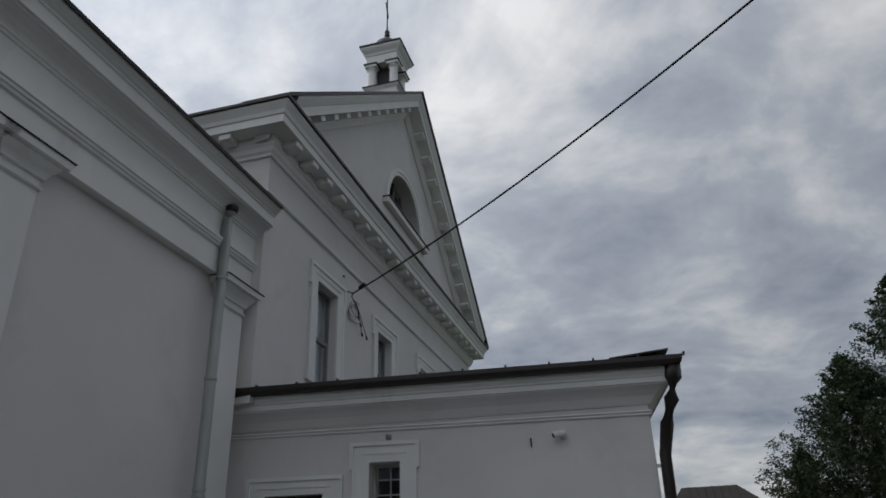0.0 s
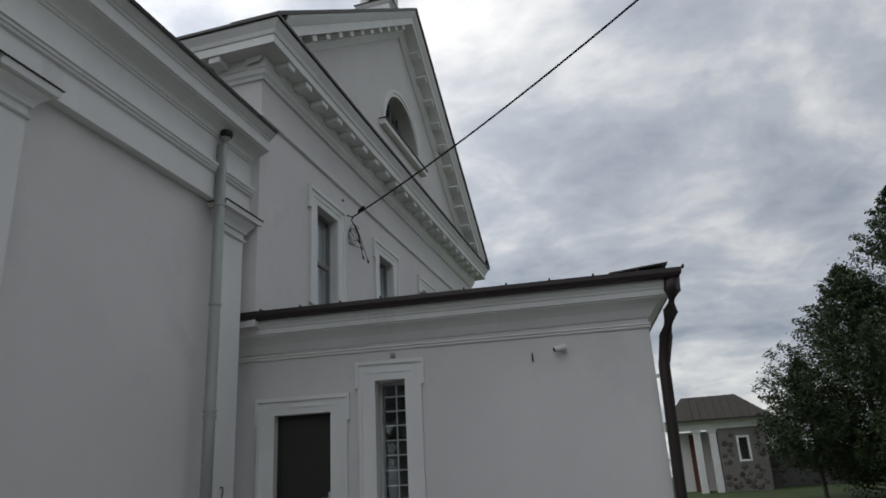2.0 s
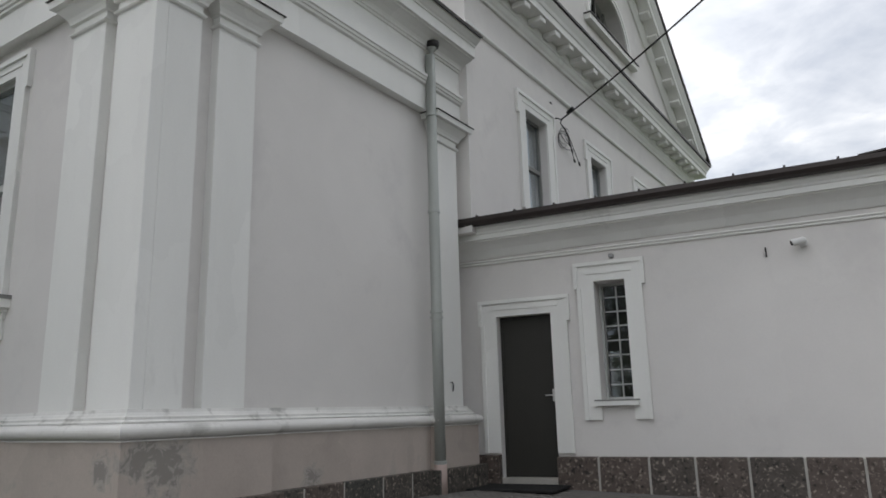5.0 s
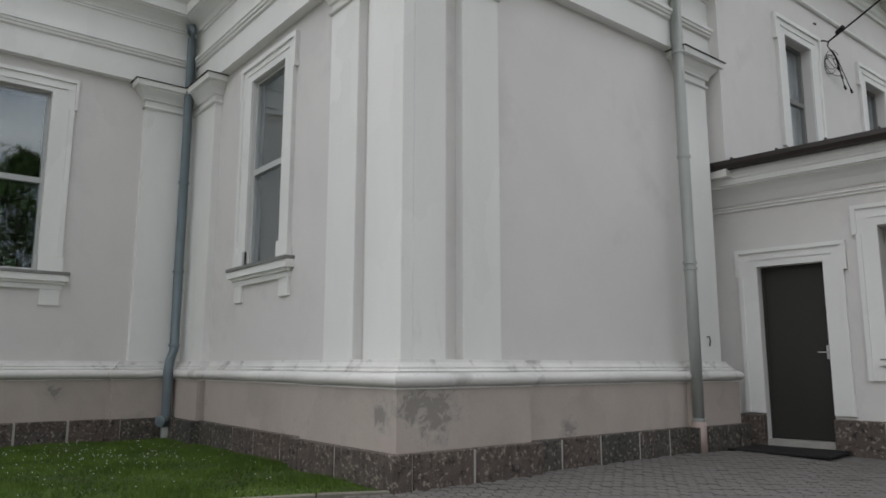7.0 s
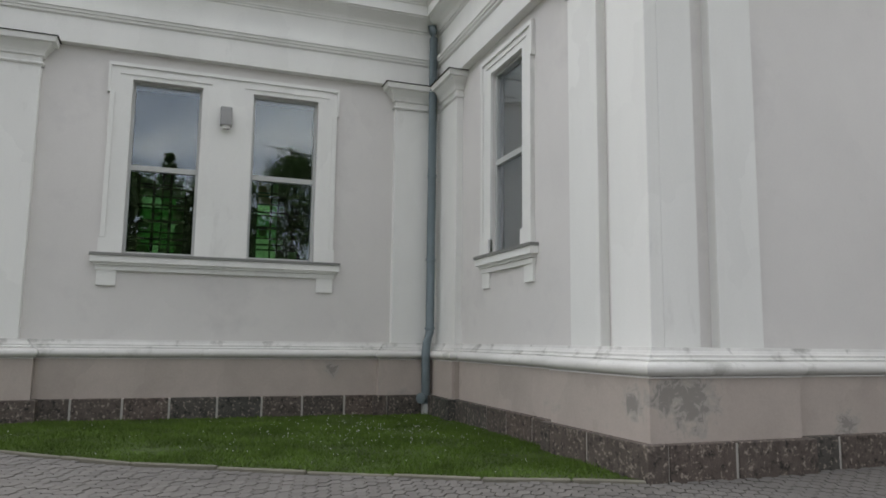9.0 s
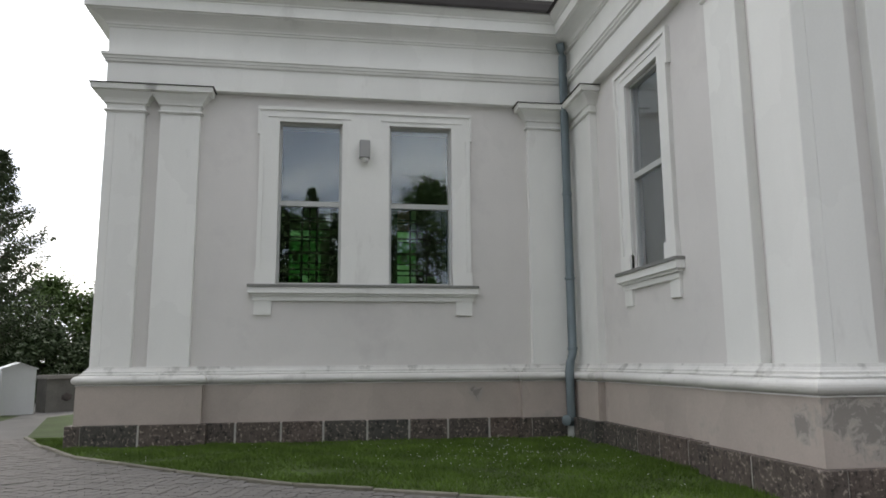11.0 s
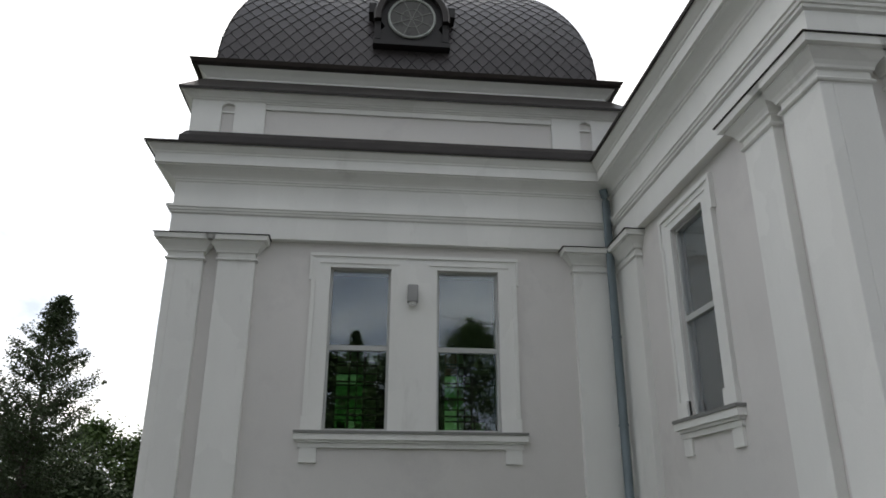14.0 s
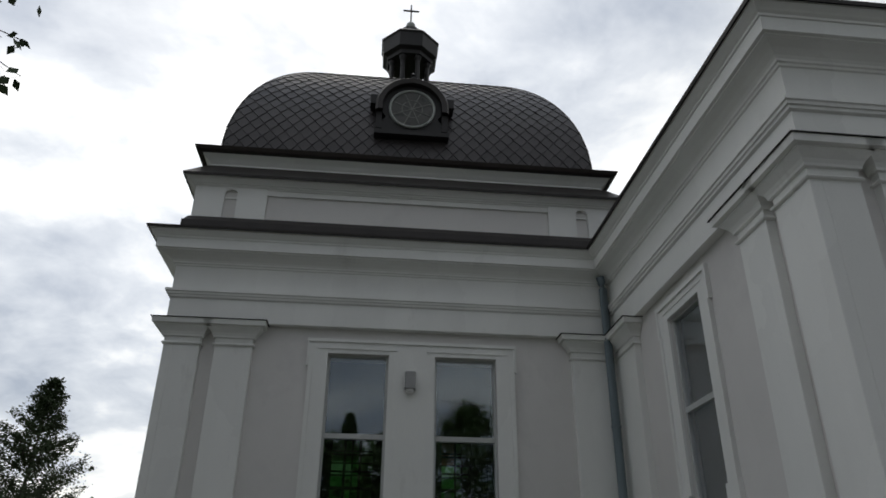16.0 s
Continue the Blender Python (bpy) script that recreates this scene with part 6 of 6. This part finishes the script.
# ---- trees ----
def tree(name, label, x, y, height, crown_r, crown_z0, leaves, material, seed, shape="cone", leaf=0.11, lean=0.0):
    """Tapered trunk with limbs, and a crown of many small leaves on clumps with gaps."""
    rnd = random.Random(seed)
    d = tagged(new(name), label, "tree")
    zb = ground_z(x, y) - 0.1
    d.location = (x, y, zb)
    bm = bmesh.new()
    top = Vector((lean, 0, height * 0.93))
    tube(bm, [Vector((0, 0, 0)), Vector((lean * 0.2, 0.02, height * 0.25)), Vector((lean * 0.6, -0.03, height * 0.6)), top], [0.017 * height, 0.013 * height, 0.007 * height, 0.01], 8)
    clumps = []
    n = 230
    leaves = int(leaves * 2.2)
    for k in range(n):
        f = rnd.random() ** (0.75 if shape == "cone" else 0.9)
        z = crown_z0 + (height - crown_z0) * f
        if shape == "cone":
            rr = crown_r * (1 - f) ** 0.85 * min(1, 0.5 + f * 4) * rnd.uniform(0.75, 1.15)
        else:
            rr = crown_r * math.sqrt(max(0.02, 1 - (2 * f - 0.9) ** 2))
        a, q = rnd.uniform(0, 6.283), math.sqrt(rnd.random())
        q = 0.2 + 0.8 * q
        clumps.append((Vector((lean * z / height + rr * q * math.cos(a), rr * q * math.sin(a), z)), rnd.uniform(0.5, 1.1) * (0.13 * crown_r + 0.08)))
        if k % 4 == 0:
            start = Vector((lean * 0.5, 0, max(crown_z0 * 0.8, z - 0.35 * rr - 0.2)))
            tube(bm, [start, (start + clumps[-1][0]) / 2 + Vector((0, 0, 0.05)), clumps[-1][0]], [0.004 * height, 0.0025 * height, 0.004], 5)
    for k in range(3):
        clumps.append((Vector((lean, 0, height * (0.95 + 0.02 * k))), 0.14 + 0.05 * (2 - k)))
    part("trunk", bm, BARK, d)
    verts, faces = [], []
    per = leaves // len(clumps)
    for c, r in clumps:
        for _ in range(per):
            o = Vector((rnd.gauss(0, 1), rnd.gauss(0, 1), rnd.gauss(0, 1.0))) * r * 0.62
            p = c + o
            ax = Vector((rnd.uniform(-1, 1), rnd.uniform(-1, 1), rnd.uniform(-0.6, 0.3))).normalized()
            side = ax.cross(Vector((rnd.uniform(-1, 1), rnd.uniform(-1, 1), rnd.uniform(-1, 1)))).normalized()
            s = leaf * rnd.uniform(0.6, 1.25)
            b = len(verts)
            verts += [tuple(p), tuple(p + ax * s * 0.5 + side * s * 0.35), tuple(p + ax * s), tuple(p + ax * s * 0.5 - side * s * 0.35)]
            faces.append((b, b + 1, b + 2, b + 3))
    me = bpy.data.meshes.new("crown")
    me.from_pydata(verts, [], faces)
    me.materials.append(material)
    ob = new("crown", me)
    ob.parent = d
    return d


def branchy_tree(label, x, y, height, crown_r, crown_z0, limbs, leaves, material, seed, leaf, taper, rise=0.45, lean=0.0):
    """A pyramid tree: limbs that climb outwards all round the stem, side twigs, and small leaves along them."""
    rnd = random.Random(seed)
    d = tagged(new("tree"), label, "tree")
    d.location = (x, y, ground_z(x, y) - 0.1)
    stem = lambda z: Vector((lean * z / height, 0.02 * math.sin(3 * z), z))
    bm = bmesh.new()
    tube(bm, [stem(height * f) for f in (0, 0.2, 0.45, 0.7, 0.98)], [0.016 * height, 0.013 * height, 0.009 * height, 0.005 * height, 0.006], 8)
    twigs = []
    for k in range(limbs):
        f = ((k + rnd.random()) / limbs) ** 0.9
        z = crown_z0 + (height - crown_z0) * f
        reach = crown_r * min(1.0, (1 - f) * taper) ** 0.9 * min(1.0, 0.55 + 3 * f) * rnd.choice((0.6, 0.85, 0.95, 1.0, 1.12)) + 0.06
        a = k * 2.399 + rnd.uniform(-0.4, 0.4)
        out = Vector((math.cos(a), math.sin(a), 0))
        lift = rise * rnd.uniform(0.6, 1.2)
        foot = stem(max(0.2, z - lift * reach))
        way = [foot + out * reach * g + Vector((0, 0, lift * reach * (g ** 1.3) - 0.05 * reach * math.sin(3 * g))) for g in (0, 0.35, 0.7, 1.0)]
        tube(bm, way, [0.0035 * height * (1.1 - f), 0.003 * height * (1.1 - f), 0.006, 0.003], 4)
        for g in (0.3, 0.45, 0.6, 0.72, 0.84, 0.93, 1.0):
            i = min(2, int(g * 3 - 1e-6))
            lo, hi = (0, 0.35, 0.7, 1.0)[i], (0, 0.35, 0.7, 1.0)[i + 1]
            p = way[i].lerp(way[i + 1], (g - lo) / (hi - lo))
            side = Vector((-out.y, out.x, 0)) * rnd.uniform(-0.32, 0.32) * reach * (1.15 - g)
            q = p + side + Vector((0, 0, rnd.uniform(-0.05, 0.14) * reach))
            twigs.append((p, q, (0.05 + 0.10 * reach * (1.2 - g)) * rnd.uniform(0.7, 1.3)))
    for k in range(6):
        twigs.append((stem(height * (0.88 + 0.02 * k)), stem(height * (0.90 + 0.02 * k)), 0.09 - 0.012 * k))
    part("trunk", bm, BARK, d)
    verts, faces = [], []
    size = sum(r for _, _, r in twigs)
    for p, q, r in twigs:
        for _ in range(max(3, int(leaves * r / size))):
            c = p.lerp(q, rnd.random()) + Vector((rnd.gauss(0, 1), rnd.gauss(0, 1), rnd.gauss(0, 0.8))) * r * 0.75
            ax = Vector((rnd.uniform(-1, 1), rnd.uniform(-1, 1), rnd.uniform(-0.7, 0.5))).normalized()
            side = ax.cross(Vector((rnd.uniform(-1, 1), rnd.uniform(-1, 1), rnd.uniform(-1, 1)))).normalized()
            w = leaf * rnd.uniform(0.55, 1.25)
            b = len(verts)
            verts += [tuple(c), tuple(c + ax * w * 0.5 + side * w * 0.3), tuple(c + ax * w), tuple(c + ax * w * 0.5 - side * w * 0.3)]
            faces.append((b, b + 1, b + 2, b + 3))
    me = bpy.data.meshes.new("crown")
    me.from_pydata(verts, [], faces)
    me.materials.append(material)
    new("crown", me).parent = d
    return d


slender = branchy_tree("slender dark leafy tree leaning before the white sheds", -15.6, -6.95, 5.5, 1.22, 1.45, 130, 34000, LEAF_DARK, 31, 0.062, 1.8, 0.5, 0.2)
slender.rotation_euler = (0, 0, radians(114))
tagged(tree("shrub", "small leafy bush at the foot of the stone wall", -15.2, -7.15, 0.62, 0.32, 0.05, 900, LEAF_MID, 39, "round", 0.06), "small leafy bush at the foot of the stone wall", "shrub")
tree("tree", "low green tree behind the stone wall", -25.0, -8.9, 3.7, 2.3, 0.1, 6500, LEAF_MID, 32, "round", 0.14)
tree("tree", "green tree close behind the chapel corner", -25.5, -6.2, 4.5, 1.9, 0.1, 6500, LEAF_MID, 33, "round", 0.14)
tree("tree", "dark bushy tree beyond the stone wall", -21.5, -11.4, 4.4, 2.2, 0.1, 6500, LEAF_DARK, 34, "round", 0.14)
tree("tree", "dark tree beyond the low wall", -31.0, -8.2, 5.6, 2.2, 0.3, 5000, LEAF_DARK, 35, "cone", 0.17)
tree("tree", "dense green shrub behind the sheds", -22.5, -8.2, 2.2, 1.5, 0.0, 5000, LEAF_DARK, 36, "round", 0.12)
tree("tree", "dense green shrub behind the low wall", -24.2, -5.6, 2.4, 1.6, 0.0, 5000, LEAF_DARK, 37, "round", 0.12)
tree("tree", "dense green shrub behind the low wall", -20.2, -10.4, 2.3, 1.5, 0.0, 5000, LEAF_DARK, 38, "round", 0.12)
branchy_tree("young dark tree beside the gate house path", 4.5, 24.3, 4.1, 1.35, 1.25, 70, 16000, LEAF_DARK, 40, 0.085, 1.5)
branchy_tree("dark bushy tree with a broad foot by the churchyard wall", 6.3, 24.6, 6.9, 2.95, 0.9, 180, 76000, LEAF_DARK, 41, 0.09, 1.95)
branchy_tree("tall dark tree by the churchyard wall", 8.5, 25.3, 9.6, 3.5, 0.9, 190, 80000, LEAF_DARK, 42, 0.095, 1.8)
tree("tree", "dark tree by the churchyard wall", 10.6, 25.5, 8.0, 2.2, 0.5, 7000, LEAF_DARK, 43, "cone", 0.15)
tree("tree", "round green tree far behind the gate house", 8.6, 66.0, 4.6, 2.2, 0.3, 3000, LEAF_DARK, 44, "round", 0.28)
# trees on the yard's open side, which the chapel windows mirror
branchy_tree("pointed young tree on the open side of the yard", 16.0, -1.0, 10.0, 1.5, 4.0, 110, 16000, LEAF_MID, 51, 0.13, 1.4)
tree("tree", "broad leafy tree on the open side of the yard", 17.0, 5.1, 10.6, 3.9, 1.5, 12000, LEAF_MID, 52, "round", 0.17)
tree("tree", "leafy tree on the open side of the yard", 19.0, -5.5, 7.0, 2.8, 0.6, 6000, LEAF_MID, 53, "round", 0.24)
tree("tree", "leafy tree on the open side of the yard", 19.5, 1.5, 6.6, 3.0, 0.4, 6000, LEAF_MID, 54, "round", 0.24)
tree("tree", "broad leafy tree on the open side of the yard", 16.8, -2.6, 8.7, 3.4, 1.0, 9000, LEAF_MID, 62, "round", 0.24)
tree("tree", "broad leafy tree on the open side of the yard", 17.2, 1.0, 8.9, 3.2, 1.0, 9000, LEAF_MID, 63, "round", 0.24)
tree("tree", "leafy tree on the open side of the yard", 18.0, 12.5, 8.5, 3.2, 0.8, 6000, LEAF_MID, 55, "round", 0.24)
tree("tree", "leafy tree on the open side of the yard", 6.0, -19.0, 7.5, 3.0, 1.0, 6000, LEAF_MID, 56, "round", 0.24)
tree("tree", "leafy tree on the open side of the yard", 0.6, -15.0, 7.5, 2.6, 0.3, 8000, LEAF_MID, 59, "round", 0.2)
tree("tree", "leafy tree on the open side of the yard", -3.0, -18.0, 8.0, 3.0, 0.5, 6000, LEAF_MID, 57, "round", 0.24)
tree("tree", "leafy tree on the open side of the yard", 12.0, -14.0, 8.0, 3.0, 1.0, 6000, LEAF_MID, 58, "round", 0.24)


def overhang():
    """A small tree beside the way, one twig of which hangs into the view."""
    d = tree("tree", "leafy tree whose outer twigs hang over the yard", -4.9, -5.6, 7.4, 1.5, 3.6, 5000, LEAF_DARK, 61, "round", 0.09)
    base = Vector((-4.9, -5.6, ground_z(-4.9, -5.6) - 0.1))
    bm = bmesh.new()
    rnd = random.Random(3)
    tips = [(-4.33, -2.85, 5.3), (-4.38, -2.82, 4.85), (-4.36, -2.76, 4.52), (-4.40, -2.86, 4.45)]
    root = Vector((-4.8, -4.6, 5.3))
    verts, faces = [], []
    for k, tip in enumerate(tips):
        tip = Vector(tip)
        midp = (root + tip) / 2 + Vector((0, 0, 0.35))
        pts = [root * (1 - f) ** 2 + midp * 2 * f * (1 - f) + tip * f * f for f in [i / 8 for i in range(9)]]
        tube(bm, [p - base for p in pts], [0.016 - 0.0016 * i for i in range(9)], 5)
        for j in range(16):
            c = pts[-1].lerp(pts[-3], rnd.random()) + Vector((rnd.gauss(0, 0.05), rnd.gauss(0, 0.05), rnd.gauss(-0.03, 0.05)))
            ax = Vector((rnd.uniform(-0.7, 0.7), rnd.uniform(-0.7, 0.7), -0.7)).normalized()
            side = ax.cross(Vector((rnd.uniform(-1, 1), rnd.uniform(-1, 1), 0.3))).normalized()
            s = rnd.uniform(0.07, 0.11)
            b = len(verts)
            verts += [tuple(c - base), tuple(c - base + ax * s * 0.45 + side * s * 0.36), tuple(c - base + ax * s), tuple(c - base + ax * s * 0.45 - side * s * 0.36)]
            faces.append((b, b + 1, b + 2, b + 3))
    part("limb", bm, BARK, d)
    me = bpy.data.meshes.new("twig_leaves")
    me.from_pydata(verts, [], faces)
    me.materials.append(LEAF_DARK)
    ob = new("twig_leaves", me)
    ob.parent = d


overhang()


# ---- interlocking pavers ----
def pavers():
    """Six-sided concrete stones laid in rows; the nearest are single pieces."""
    L, W, D = 0.145, 0.088, 0.026
    shape = [(-L / 2, 0), (-L / 2 + D, W / 2), (L / 2 - D, W / 2), (L / 2, 0), (L / 2 - D, -W / 2), (-L / 2 + D, -W / 2)]
    k = 0.95
    vs = [(a * k, b * (k - 0.03), 0.0) for a, b in shape] + [(a, b, -0.012) for a, b in [(a * (k + 0.02), b * k) for a, b in shape]]
    fs = [tuple(range(6))] + [(i, i + 6, (i + 1) % 6 + 6, (i + 1) % 6) for i in range(6)]
    me = bpy.data.meshes.new("paver")
    me.from_pydata(vs, [], fs)
    me.materials.append(PAVER)
    yard = bpy.data.objects["pavement"]
    rnd = random.Random(8)
    turn = radians(148)
    c, s = math.cos(turn), math.sin(turn)
    hull = [(x + 0.05, y) for x, y in KERB]
    field = hull + [(-4.72, 3.4), (-4.70, 4.85), (-4.82, 4.9), (-4.82, 7.5), (-4.6, 8.2), (0.4, 9.8), (2.0, 6.0), (-1.0, 3.6), (-2.6, 2.2), (-3.6, 0.0), (-4.2, -2.2), (-5.5, -5.5), (-11.0, -6.5)]
    near = [(x + 0.05, y) for x, y in KERB[3:]] + [(-4.2, 3.3), (-4.4, 2.2), (-5.0, 0.8), (-5.7, -0.6), (-6.8, -1.9)]
    rest_v, rest_f, single = [], [], 0
    step_v = W / 2 + 0.002
    for j in range(-200, 201):
        for i in range(-75, 76):
            u, v = i * 2 * (L - D) + (L - D if j % 2 else 0), j * step_v
            x, y = -5.5 + u * c - v * s, 1.5 + u * s + v * c
            if not (-11.5 < x < 2.2 and -6.6 < y < 10) or not inside(x, y, field):
                continue
            z = ground_z(x, y) - 0.012 + rnd.uniform(-0.0035, 0.0035)
            m = pose(x, y, z, rnd.uniform(-0.35, 0.35), rnd.uniform(-0.35, 0.35), 148 + rnd.uniform(-0.8, 0.8))
            if single < 300 and inside(x, y, near):
                ob = new("paver", me)
                ob.parent = yard
                ob.matrix_local = m
                single += 1
            else:
                b = len(rest_v)
                rest_v.extend([tuple(m @ Vector(p)) for p in vs])
                rest_f.extend([tuple(b + q for q in f) for f in fs])
    me2 = bpy.data.meshes.new("pavers")
    me2.from_pydata(rest_v, [], rest_f)
    me2.materials.append(PAVER)
    ob = new("pavers", me2)
    ob.parent = yard
    ob["kind"] = "stuff"


pavers()
